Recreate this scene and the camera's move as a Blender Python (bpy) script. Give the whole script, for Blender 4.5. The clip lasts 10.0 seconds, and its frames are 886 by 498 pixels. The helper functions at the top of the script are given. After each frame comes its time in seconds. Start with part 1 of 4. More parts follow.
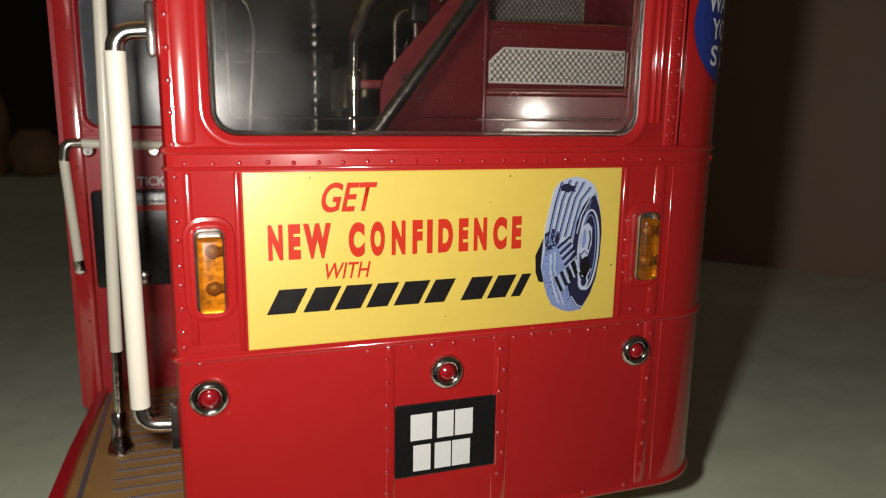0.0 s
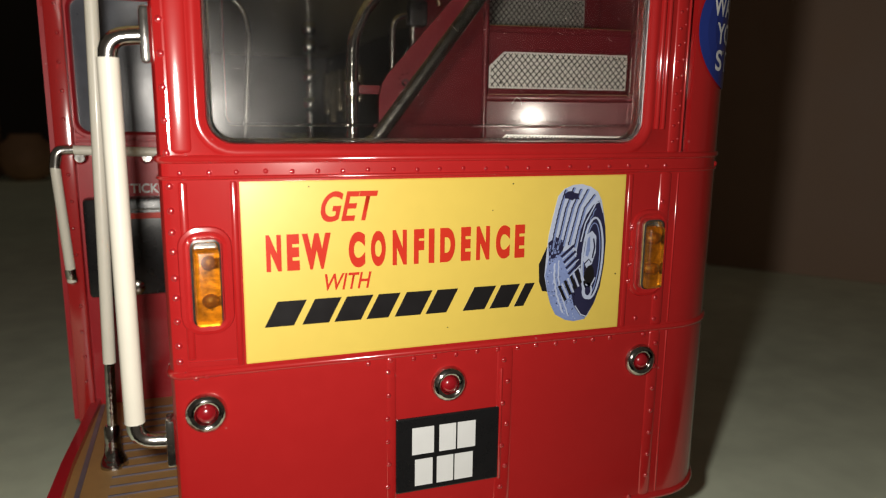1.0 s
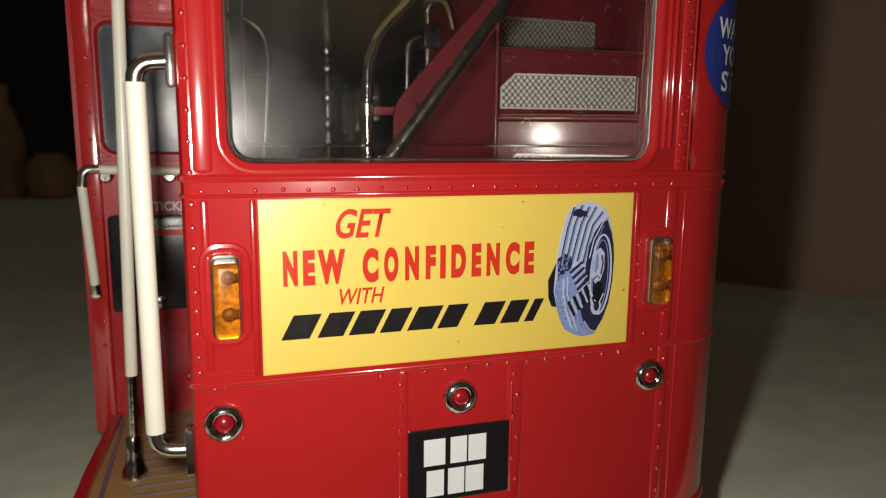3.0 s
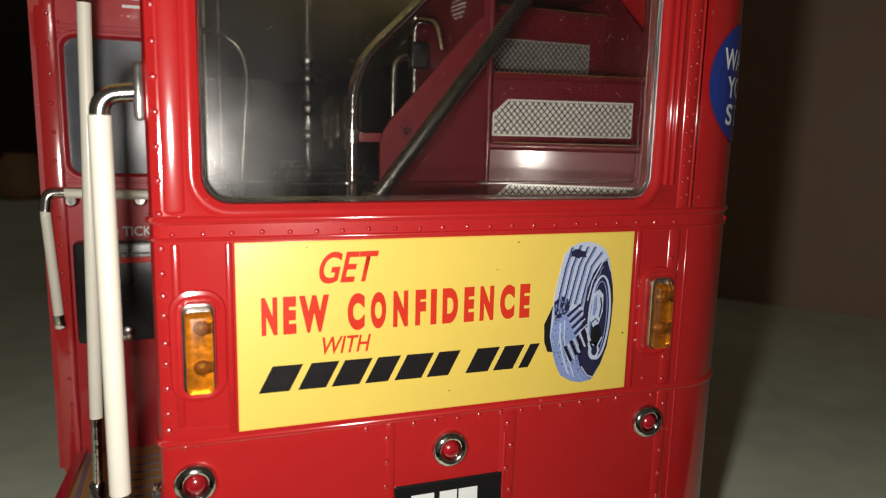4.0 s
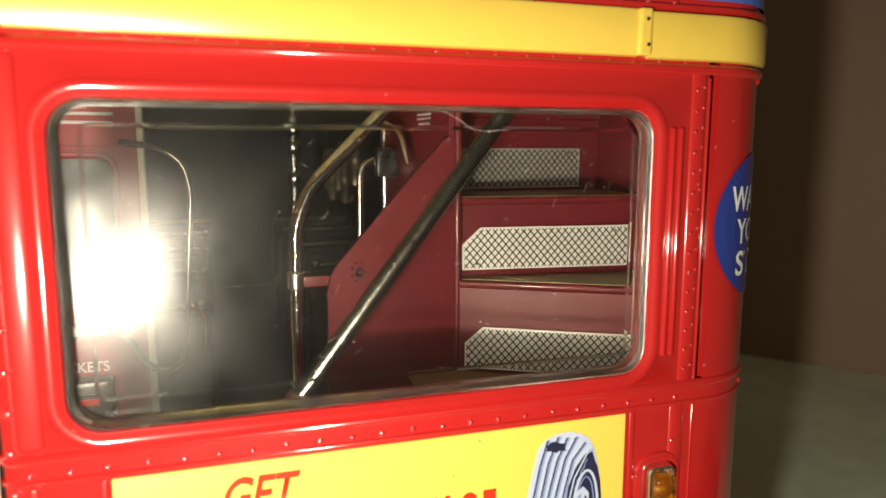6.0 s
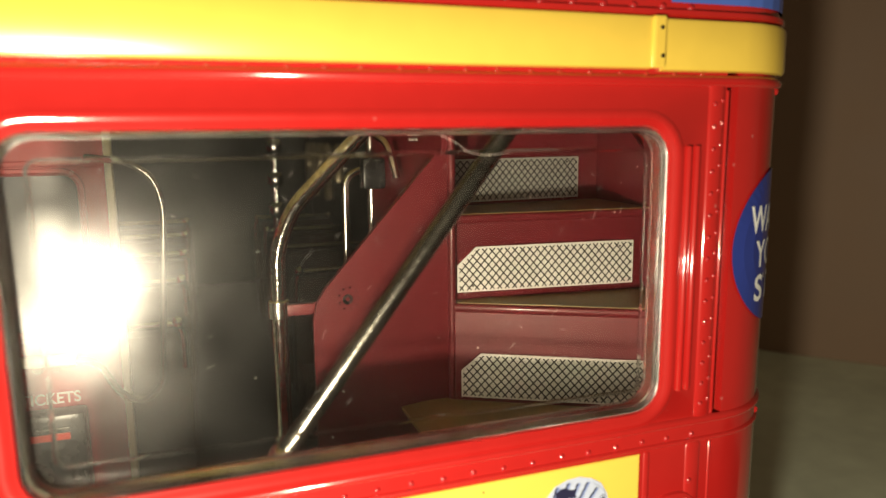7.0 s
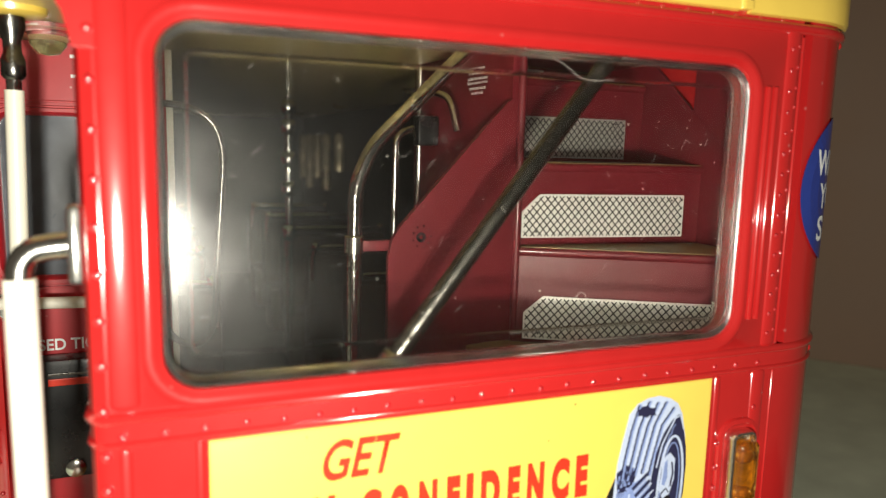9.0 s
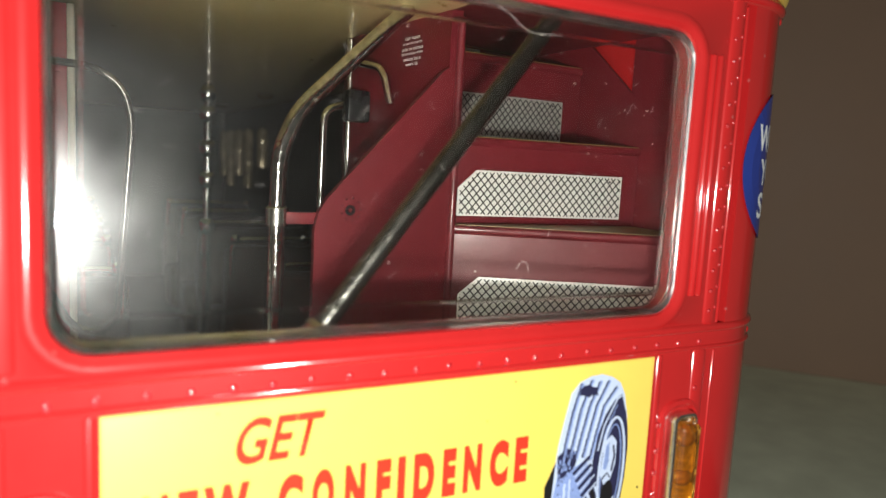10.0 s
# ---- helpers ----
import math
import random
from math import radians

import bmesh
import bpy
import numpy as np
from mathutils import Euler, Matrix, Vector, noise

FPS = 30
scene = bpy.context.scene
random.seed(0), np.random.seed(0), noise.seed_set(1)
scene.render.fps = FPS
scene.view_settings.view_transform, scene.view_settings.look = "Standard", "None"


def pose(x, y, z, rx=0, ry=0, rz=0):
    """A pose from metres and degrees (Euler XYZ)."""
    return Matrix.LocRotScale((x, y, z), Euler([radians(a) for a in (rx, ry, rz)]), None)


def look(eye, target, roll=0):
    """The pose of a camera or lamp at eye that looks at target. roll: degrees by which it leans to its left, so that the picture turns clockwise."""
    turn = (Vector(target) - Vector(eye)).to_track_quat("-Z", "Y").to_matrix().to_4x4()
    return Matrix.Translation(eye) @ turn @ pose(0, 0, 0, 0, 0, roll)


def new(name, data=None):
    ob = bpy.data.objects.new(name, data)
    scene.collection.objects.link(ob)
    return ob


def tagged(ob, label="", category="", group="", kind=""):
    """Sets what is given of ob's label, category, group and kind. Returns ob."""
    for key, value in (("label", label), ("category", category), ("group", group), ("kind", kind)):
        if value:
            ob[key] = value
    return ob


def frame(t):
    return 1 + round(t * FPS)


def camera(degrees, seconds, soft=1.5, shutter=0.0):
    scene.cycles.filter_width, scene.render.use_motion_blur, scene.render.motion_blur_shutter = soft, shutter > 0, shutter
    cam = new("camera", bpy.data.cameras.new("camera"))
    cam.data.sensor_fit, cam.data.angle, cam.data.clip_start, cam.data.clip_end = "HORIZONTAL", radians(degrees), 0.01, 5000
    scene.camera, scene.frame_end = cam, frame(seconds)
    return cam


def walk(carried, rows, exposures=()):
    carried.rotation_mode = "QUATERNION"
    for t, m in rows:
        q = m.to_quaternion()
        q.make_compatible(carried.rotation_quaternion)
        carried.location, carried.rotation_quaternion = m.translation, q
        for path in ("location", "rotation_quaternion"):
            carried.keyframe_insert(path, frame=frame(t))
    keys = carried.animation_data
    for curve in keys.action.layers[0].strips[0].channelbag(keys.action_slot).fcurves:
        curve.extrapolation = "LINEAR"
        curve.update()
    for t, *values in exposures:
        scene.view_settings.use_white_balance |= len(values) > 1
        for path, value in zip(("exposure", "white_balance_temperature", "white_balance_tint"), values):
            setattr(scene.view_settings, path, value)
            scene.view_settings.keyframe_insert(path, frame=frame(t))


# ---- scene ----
# All places below are in the full-size vehicle's metres; S brings them to the 1:24 model's true size.
S = 1 / 24
cam = camera(64.27, 10.0, soft=1.2)
cam.data.dof.use_dof = True
cam.data.dof.focus_distance = 2.4 * S
cam.data.dof.aperture_fstop = 32.0
PATH = [
    (0, (0.0509, -2.1440, 1.7364), (0.6899, -0.2887, 1.3496), 0.86),
    (0.5, (0.0455, -2.1075, 1.7385), (0.6917, -0.2527, 1.3613), 0.84),
    (1, (0.0418, -2.0832, 1.7483), (0.6994, -0.2329, 1.3687), 0.76),
    (1.5, (0.0558, -2.0890, 1.7484), (0.7020, -0.2351, 1.3673), 0.43),
    (2, (0.0296, -2.1157, 1.7488), (0.6650, -0.2527, 1.3945), 0.54),
    (2.2, (0.0494, -2.1537, 1.7596), (0.6494, -0.2746, 1.4292), 0.04),
    (3.3, (0.0306, -2.1476, 1.7480), (0.6576, -0.2778, 1.4149), 1.01),
    (3.5, (0.0261, -2.1229, 1.7394), (0.6681, -0.2591, 1.4016), 1.24),
    (4, (0.0518, -1.9779, 1.8609), (0.7247, -0.1233, 1.5326), 1.37),
    (4.5, (0.0421, -1.9491, 2.1292), (0.6822, -0.0845, 1.7923), 0.10),
    (5, (0.1954, -1.7969, 2.2923), (0.8045, 0.0774, 1.9515), -1.42),
    (5.5, (0.2075, -1.6789, 2.4188), (0.7786, 0.2118, 2.1039), -0.88),
    (5.7, (0.2947, -1.6592, 2.2673), (0.8783, 0.2328, 1.9852), -0.25),
    (6.8, (0.4718, -1.4266, 2.3187), (1.1267, 0.4347, 1.9921), -0.35),
    (7, (0.4331, -1.4216, 2.3577), (1.0817, 0.4416, 2.0294), -0.62),
    (7.5, (0.3132, -1.4528, 2.3821), (0.9500, 0.4155, 2.0598), -0.32),
    (8, (0.2302, -1.4634, 2.3557), (0.8576, 0.4064, 2.0235), 0.12),
    (8.5, (0.1691, -1.4594, 2.2369), (0.8197, 0.4069, 1.9307), 0.49),
    (9, (0.0857, -1.4187, 2.1434), (0.8288, 0.4158, 1.8561), 1.47),
    (9.5, (0.1014, -1.3984, 2.1030), (0.9233, 0.4049, 1.8337), 1.64),
    (10, (0.1203, -1.2984, 2.0141), (1.0569, 0.4518, 1.7700), 3.10),
]
walk(cam, [(t, look(Vector(a) * S, Vector(b) * S, roll)) for t, a, b, roll in PATH],
     exposures=[(0.0, 0.12, 6350, 10), (2.0, 0.12, 6500, 10), (3.5, 0.14, 6400, 10), (4.5, 0.53, 6250, 10), (5.0, 0.90, 6600, 8), (5.5, 1.05, 6800, 5), (6.8, 1.20, 8000, 4), (7.5, 1.16, 8000, 4), (8.5, 1.15, 7100, 4), (10.0, 1.23, 5950, 4)])

# ---- light: a small torch beside the filming phone, and the dim room ----
world = bpy.data.worlds.new("dim_room")
scene.world = world
world.use_nodes = True
world.node_tree.nodes["Background"].inputs[0].default_value = (1.0, 0.82, 0.62, 1)
world.node_tree.nodes["Background"].inputs[1].default_value = 0.034
torch = bpy.data.lights.new("torch", "POINT")
torch.energy = 0.31
torch.color = (1.0, 0.93, 0.83)
torch.shadow_soft_size = 0.07 * S
new("torch", torch).location = Vector((-0.10, -1.72, 1.71)) * S


# ---- materials ----
def material(name, color, rough=0.5, metal=0.0, coat=0.0, vary=0.10, scale=400.0, bump=0.0, bump_scale=3000.0, dust=0.0, spec=0.5, coat_ior=1.5, coat_rough=0.07):
    """A surface with mottling at two scales, fine relief and, if asked, specks of dust."""
    m = bpy.data.materials.new(name)
    m.use_nodes = True
    nt = m.node_tree
    b = nt.nodes["Principled BSDF"]
    b.inputs["Roughness"].default_value = rough
    b.inputs["Metallic"].default_value = metal
    b.inputs["Coat Weight"].default_value = coat
    b.inputs["Coat Roughness"].default_value = coat_rough
    b.inputs["Coat IOR"].default_value = coat_ior
    b.inputs["Specular IOR Level"].default_value = spec
    tc = nt.nodes.new("ShaderNodeTexCoord")
    n1, n2 = nt.nodes.new("ShaderNodeTexNoise"), nt.nodes.new("ShaderNodeTexNoise")
    for n, s, d in ((n1, scale, 4), (n2, scale * 0.12, 3)):
        n.inputs["Scale"].default_value, n.inputs["Detail"].default_value = s, d
        nt.links.new(tc.outputs["Object"], n.inputs["Vector"])
    mx = nt.nodes.new("ShaderNodeMath")
    mx.operation = "ADD"
    nt.links.new(n1.outputs[0], mx.inputs[0])
    nt.links.new(n2.outputs[0], mx.inputs[1])
    ramp = nt.nodes.new("ShaderNodeMapRange")
    ramp.inputs[1].default_value, ramp.inputs[2].default_value = 0.6, 1.4
    ramp.inputs[3].default_value, ramp.inputs[4].default_value = 1 - vary, 1 + vary
    nt.links.new(mx.outputs[0], ramp.inputs[0])
    mul = nt.nodes.new("ShaderNodeMix")
    mul.data_type, mul.blend_type = "RGBA", "MULTIPLY"
    mul.inputs[0].default_value = 1.0
    mul.inputs[6].default_value = (*color, 1)
    nt.links.new(ramp.outputs[0], mul.inputs[7])
    out = mul.outputs[2]
    if dust:
        v = nt.nodes.new("ShaderNodeTexVoronoi")
        v.inputs["Scale"].default_value = 420.0
        nt.links.new(tc.outputs["Object"], v.inputs["Vector"])
        lim = nt.nodes.new("ShaderNodeMapRange")
        lim.inputs[1].default_value, lim.inputs[2].default_value = 0.10, 0.05
        nt.links.new(v.outputs["Distance"], lim.inputs[0])
        few = nt.nodes.new("ShaderNodeMapRange")
        few.inputs[1].default_value, few.inputs[2].default_value = 0.90, 0.92
        few.inputs[4].default_value = dust
        sep = nt.nodes.new("ShaderNodeSeparateColor")
        nt.links.new(v.outputs["Color"], sep.inputs[0])
        nt.links.new(sep.outputs[0], few.inputs[0])
        both = nt.nodes.new("ShaderNodeMath")
        both.operation = "MULTIPLY"
        nt.links.new(lim.outputs[0], both.inputs[0])
        nt.links.new(few.outputs[0], both.inputs[1])
        dm = nt.nodes.new("ShaderNodeMix")
        dm.data_type = "RGBA"
        dm.inputs[7].default_value = (0.75, 0.7, 0.66, 1)
        nt.links.new(both.outputs[0], dm.inputs[0])
        nt.links.new(out, dm.inputs[6])
        out = dm.outputs[2]
    nt.links.new(out, b.inputs["Base Color"])
    rr = nt.nodes.new("ShaderNodeMapRange")
    rr.inputs[3].default_value, rr.inputs[4].default_value = max(0.02, rough * 0.8), min(1, rough * 1.2)
    nt.links.new(n1.outputs[0], rr.inputs[0])
    nt.links.new(rr.outputs[0], b.inputs["Roughness"])
    if bump:
        n3 = nt.nodes.new("ShaderNodeTexNoise")
        n3.inputs["Scale"].default_value, n3.inputs["Detail"].default_value = bump_scale, 2
        nt.links.new(tc.outputs["Object"], n3.inputs["Vector"])
        bn = nt.nodes.new("ShaderNodeBump")
        bn.inputs["Strength"].default_value, bn.inputs["Distance"].default_value = bump, 0.00005
        nt.links.new(n3.outputs[0], bn.inputs["Height"])
        nt.links.new(bn.outputs[0], b.inputs["Normal"])
    return m


def glass(name, tint, rough=0.02, haze=0.05, haze_rough=0.32, ior=1.45):
    """Clear moulded plastic: a real refracting body under a faint film of handling haze."""
    m = bpy.data.materials.new(name)
    m.use_nodes = True
    nt = m.node_tree
    b = nt.nodes["Principled BSDF"]
    b.inputs["Base Color"].default_value = (*tint, 1)
    b.inputs["Roughness"].default_value = rough
    b.inputs["Transmission Weight"].default_value = 1.0
    b.inputs["IOR"].default_value = ior
    g = nt.nodes.new("ShaderNodeBsdfGlossy")
    g.inputs["Roughness"].default_value = haze_rough
    tc, n = nt.nodes.new("ShaderNodeTexCoord"), nt.nodes.new("ShaderNodeTexNoise")
    n.inputs["Scale"].default_value, n.inputs["Detail"].default_value = 160, 5
    nt.links.new(tc.outputs["Object"], n.inputs["Vector"])
    r = nt.nodes.new("ShaderNodeMapRange")
    r.inputs[1].default_value, r.inputs[2].default_value = 0.3, 0.75
    r.inputs[3].default_value, r.inputs[4].default_value = haze * 0.35, haze * 1.6
    nt.links.new(n.outputs[0], r.inputs[0])
    mix = nt.nodes.new("ShaderNodeMixShader")
    nt.links.new(r.outputs[0], mix.inputs[0])
    nt.links.new(b.outputs[0], mix.inputs[1])
    nt.links.new(g.outputs[0], mix.inputs[2])
    nt.links.new(mix.outputs[0], nt.nodes["Material Output"].inputs[0])
    return m


RED = material("red_enamel", (0.43, 0.0130, 0.0138), 0.45, coat=1.0, coat_ior=1.85, spec=0.12, vary=0.05, bump=0.30, bump_scale=600, dust=0.12, coat_rough=0.12)
RED_IN = material("inner_red", (0.42, 0.010, 0.018), 0.4, coat=0.6, vary=0.06, bump=0.1, dust=0.3)
MAROON = material("maroon_plastic", (0.105, 0.0062, 0.011), 0.48, coat=0.30, coat_rough=0.13, spec=0.3, vary=0.08, bump=0.15, dust=0.5)
GLINT_RED = material("red_lacquer_bead", (0.43, 0.010, 0.015), 0.3, coat=1.0, coat_ior=2.1, coat_rough=0.14, vary=0.05)
YELLOW = material("poster_yellow", (0.86, 0.645, 0.115), 0.32, vary=0.03, coat=1.0, coat_ior=1.9, coat_rough=0.36, dust=0.0)
CREAM = material("band_yellow", (0.80, 0.565, 0.095), 0.33, coat=1.0, coat_ior=1.9, coat_rough=0.28, vary=0.04, bump=0.1)
INK_RED = material("ink_red", (0.62, 0.035, 0.015), 0.35, vary=0.04)
INK_BLACK = material("ink_black", (0.012, 0.011, 0.012), 0.35, vary=0.1)
INK_NAVY = material("ink_navy", (0.022, 0.022, 0.060), 0.35, vary=0.15)
INK_SKY = material("ink_sky", (0.22, 0.29, 0.55), 0.35, vary=0.15, scale=2500)
INK_PALE = material("ink_pale", (0.48, 0.55, 0.72), 0.35, vary=0.1, scale=2500)
INK_BLUE = material("ink_blue", (0.02, 0.04, 0.24), 0.32, vary=0.06, coat=0.3)
POSTER_BLUE = material("poster_blue", (0.06, 0.13, 0.48), 0.32, vary=0.06, coat=0.2)
INK_WHITE = material("ink_white", (0.80, 0.82, 0.82), 0.4, vary=0.04)
BLACK = material("black_plastic", (0.010, 0.010, 0.011), 0.28, vary=0.1, dust=0.5)
CHROME = material("chrome", (0.78, 0.77, 0.73), 0.20, metal=1.0, vary=0.18, bump=0.6, bump_scale=900)
DULL = material("dull_chrome", (0.20, 0.195, 0.18), 0.24, metal=1.0, vary=0.5, scale=1200, bump=0.9, bump_scale=1100)
PITTED = material("pitted_chrome", (0.60, 0.59, 0.56), 0.13, metal=1.0, vary=0.5, scale=1500, bump=1.6, bump_scale=1000)
WHITE = material("white_sleeve", (0.80, 0.77, 0.66), 0.38, vary=0.04, bump=0.08, coat=0.2)
FLOOR = material("platform_tan", (0.34, 0.19, 0.065), 0.5, vary=0.15, bump=0.3)
GROOVE = material("platform_strip", (0.17, 0.155, 0.19), 0.4, metal=0.4, vary=0.2)
TREAD = material("tread_olive", (0.25, 0.17, 0.058), 0.5, vary=0.15, bump=0.3)
# the two upper riser plates: a darker, rougher grey than PLATE
PLATE_DULL = material("tread_plate_dull", (0.30, 0.30, 0.28), 0.45, metal=0.2, vary=0.2, bump=0.2)
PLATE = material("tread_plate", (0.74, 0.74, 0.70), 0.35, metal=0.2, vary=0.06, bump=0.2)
CEIL = material("ceiling_tan", (0.54, 0.43, 0.19), 0.30, vary=0.08, coat=0.6)
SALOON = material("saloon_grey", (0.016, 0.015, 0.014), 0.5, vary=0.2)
SEAT = material("seat_cloth", (0.045, 0.016, 0.014), 0.8, vary=0.35, scale=900)
PILLAR = material("cream_pillar", (0.66, 0.56, 0.38), 0.20, metal=0.6, coat=1.0, vary=0.5, scale=250)
HAIR = material("lint", (0.45, 0.42, 0.40), 0.6)
RUBBER = material("rubber", (0.02, 0.02, 0.02), 0.7, vary=0.2)
TABLE = material("table_top", (0.76, 0.84, 0.66), 0.55, vary=0.16, scale=90, bump=0.3, bump_scale=700)
BOARD = material("brown_board", (0.34, 0.225, 0.155), 0.6, vary=0.08, scale=40, bump=0.3)
# the room's darkness put into the colour of the added wall and floor
DARK = material("room_darkness", (0.035, 0.027, 0.022), 0.8, vary=0.3, scale=8)
CLAY = material("brown_ornament", (0.34, 0.19, 0.10), 0.6, vary=0.4, scale=40)
PANE = glass("window_plastic", (0.59, 0.58, 0.55), 0.012, 0.0135, 0.22)
RIM = glass("window_edge_plastic", (0.86, 0.85, 0.82), 0.03, 0.110, 0.38)
LIP = glass("pane_edge_plastic", (0.86, 0.85, 0.82), 0.12, 0.006, 0.3, 1.14)
AMBER = glass("amber_lens", (0.92, 0.38, 0.015), 0.05, 0.03)
RUBY = material("ruby_lens", (0.30, 0.006, 0.012), 0.25, coat=1.0, coat_rough=0.05, coat_ior=1.7, vary=0.3, scale=700)
CLEAR = glass("clear_lens", (0.95, 0.93, 0.85), 0.05, 0.05)
FOIL = material("lamp_foil", (0.42, 0.23, 0.03), 0.3, metal=0.7, vary=0.55, scale=1800, bump=1.0, bump_scale=900)


# ---- building helpers (full-size metres in, model size out) ----
def part(name, bm, mat, parent=None, label="", smooth=0.0, base=None):
    """Links a bmesh as one mesh; its corner 0,0,0 sits at the thing's base."""
    top = parent
    while top is not None and top.parent is not None:
        top = top.parent
    at = Vector(base) * S if base else (top.location.copy() if top else Vector((0, 0, 0)))
    bmesh.ops.remove_doubles(bm, verts=bm.verts, dist=1e-5)
    bmesh.ops.recalc_face_normals(bm, faces=bm.faces)
    if smooth:
        for f in bm.faces:
            f.smooth = True
        for e in bm.edges:
            if len(e.link_faces) == 2 and e.calc_face_angle(0) > radians(smooth):
                e.smooth = False
    bmesh.ops.transform(bm, matrix=Matrix.Translation(-at) @ Matrix.Scale(S, 4), verts=bm.verts)
    me = bpy.data.meshes.new(name)
    bm.to_mesh(me)
    bm.free()
    me.materials.append(mat)
    ob = new(name, me)
    if parent is None:
        ob.location = at
    else:
        ob.parent = parent
    if label:
        ob["label"] = label
    return ob


def loft(loops, closed=True, cap0=False, cap1=False, bm=None):
    bm = bm or bmesh.new()
    rings = [[bm.verts.new(p) for p in l] for l in loops]
    n = len(rings[0])
    for a, b in zip(rings, rings[1:]):
        for i in range(n if closed else n - 1):
            j = (i + 1) % n
            bm.faces.new((a[i], a[j], b[j], b[i]))
    if cap0:
        bm.faces.new(rings[0])
    if cap1:
        bm.faces.new(rings[-1])
    return bm


def box(x0, x1, y0, y1, z0, z1, bevel=0.0, bm=None):
    bm = bm or bmesh.new()
    r = bmesh.ops.create_cube(bm, size=1.0, matrix=Matrix.Translation(((x0 + x1) / 2, (y0 + y1) / 2, (z0 + z1) / 2)) @ Matrix.Diagonal((x1 - x0, y1 - y0, z1 - z0, 1)))
    if bevel:
        es = list({e for v in r["verts"] for e in v.link_edges})
        bmesh.ops.bevel(bm, geom=es, offset=bevel, segments=2, affect="EDGES", profile=0.6)
    return bm


def prism(pts, z0, z1, bm=None):
    """Upright prism over a plan outline."""
    return loft([[(x, y, z0) for x, y in pts], [(x, y, z1) for x, y in pts]], cap0=True, cap1=True, bm=bm)


def slab(pts, y0, y1, bm=None):
    """A plate parallel to the rear face: outline in x, z."""
    return loft([[(x, y0, z) for x, z in pts], [(x, y1, z) for x, z in pts]], cap0=True, cap1=True, bm=bm)


def rounded(x0, x1, z0, z1, r, n=6):
    pts = []
    for cx, cz, a0 in ((x1 - r, z1 - r, 0), (x0 + r, z1 - r, 90), (x0 + r, z0 + r, 180), (x1 - r, z0 + r, 270)):
        for k in range(n + 1):
            a = radians(a0 + 90 * k / n)
            pts.append((cx + r * math.cos(a), cz + r * math.sin(a)))
    return pts


def rings(x0, x1, z0, z1, r, profile, n=6):
    """Rounded-rectangle loops at (outset, y) steps."""
    return [[(x, y, z) for x, z in rounded(x0 - o, x1 + o, z0 - o, z1 + o, max(0.002, r + o), n)] for o, y in profile]


def tube(pts, r, n=12, bend=0.0, bm=None, caps=True):
    """A round tube through points; corners are rounded by bend."""
    P = [Vector(p) for p in pts]
    Q = [P[0]]
    for a, b, c in zip(P, P[1:], P[2:]):
        d = min(bend, (a - b).length * 0.49, (c - b).length * 0.49)
        if d > 0:
            p, q = b + (a - b).normalized() * d, b + (c - b).normalized() * d
            Q += [p.lerp(b, t).lerp(b.lerp(q, t), t) for t in (0, 0.17, 0.33, 0.5, 0.67, 0.83, 1)]
        else:
            Q.append(b)
    Q.append(P[-1])
    loops, up = [], None
    for i, p in enumerate(Q):
        d = (Q[min(i + 1, len(Q) - 1)] - Q[max(i - 1, 0)]).normalized()
        if up is None:
            up = d.orthogonal().normalized()
        up = (up - d * up.dot(d)).normalized()
        w = d.cross(up)
        loops.append([p + r * (math.cos(2 * math.pi * k / n) * up + math.sin(2 * math.pi * k / n) * w) for k in range(n)])
    return loft(loops, cap0=caps, cap1=caps, bm=bm)


def lathe(center, profile, n=24, axis="y", bm=None):
    """Turned form: (radius, distance along the axis) steps."""
    cx, cy, cz = center
    loops = []
    for r, d in profile:
        l = []
        for k in range(n):
            a = 2 * math.pi * k / n
            c, s = max(r, 1e-4) * math.cos(a), max(r, 1e-4) * math.sin(a)
            l.append((cx + c, cy + d, cz + s) if axis == "y" else (cx + c, cy + s, cz + d))
        loops.append(l)
    return loft(loops, cap0=True, cap1=True, bm=bm)


def plan(off=0.0, left=-0.05, far=8.0, corner=0.27, right=1.965, n=10):
    """Outer outline of the lower rear, from the platform pillar round the offside corner."""
    pts = [(left - off, 0.10), (left - off, 0.035), (left - off + 0.010, 0.012), (left - off + 0.032, -off)]
    c = right - corner
    for k in range(n + 1):
        a = radians(-90 + 90 * k / n)
        pts.append((c + (corner + off) * math.cos(a), corner + (corner + off) * math.sin(a)))
    return pts + [(right + off, far)]


def shell(outer, inner, z0, z1, bm=None):
    """A wall between two plan outlines with the same number of points."""
    o0, o1 = [(x, y, z0) for x, y in outer], [(x, y, z1) for x, y in outer]
    i0, i1 = [(x, y, z0) for x, y in inner], [(x, y, z1) for x, y in inner]
    bm = loft([i0, o0, o1, i1, i0], closed=False, bm=bm)
    for k in (0, -1):
        bm.faces.new([bm.verts.new(p) for p in (i0[k], o0[k], o1[k], i1[k])])
    return bm


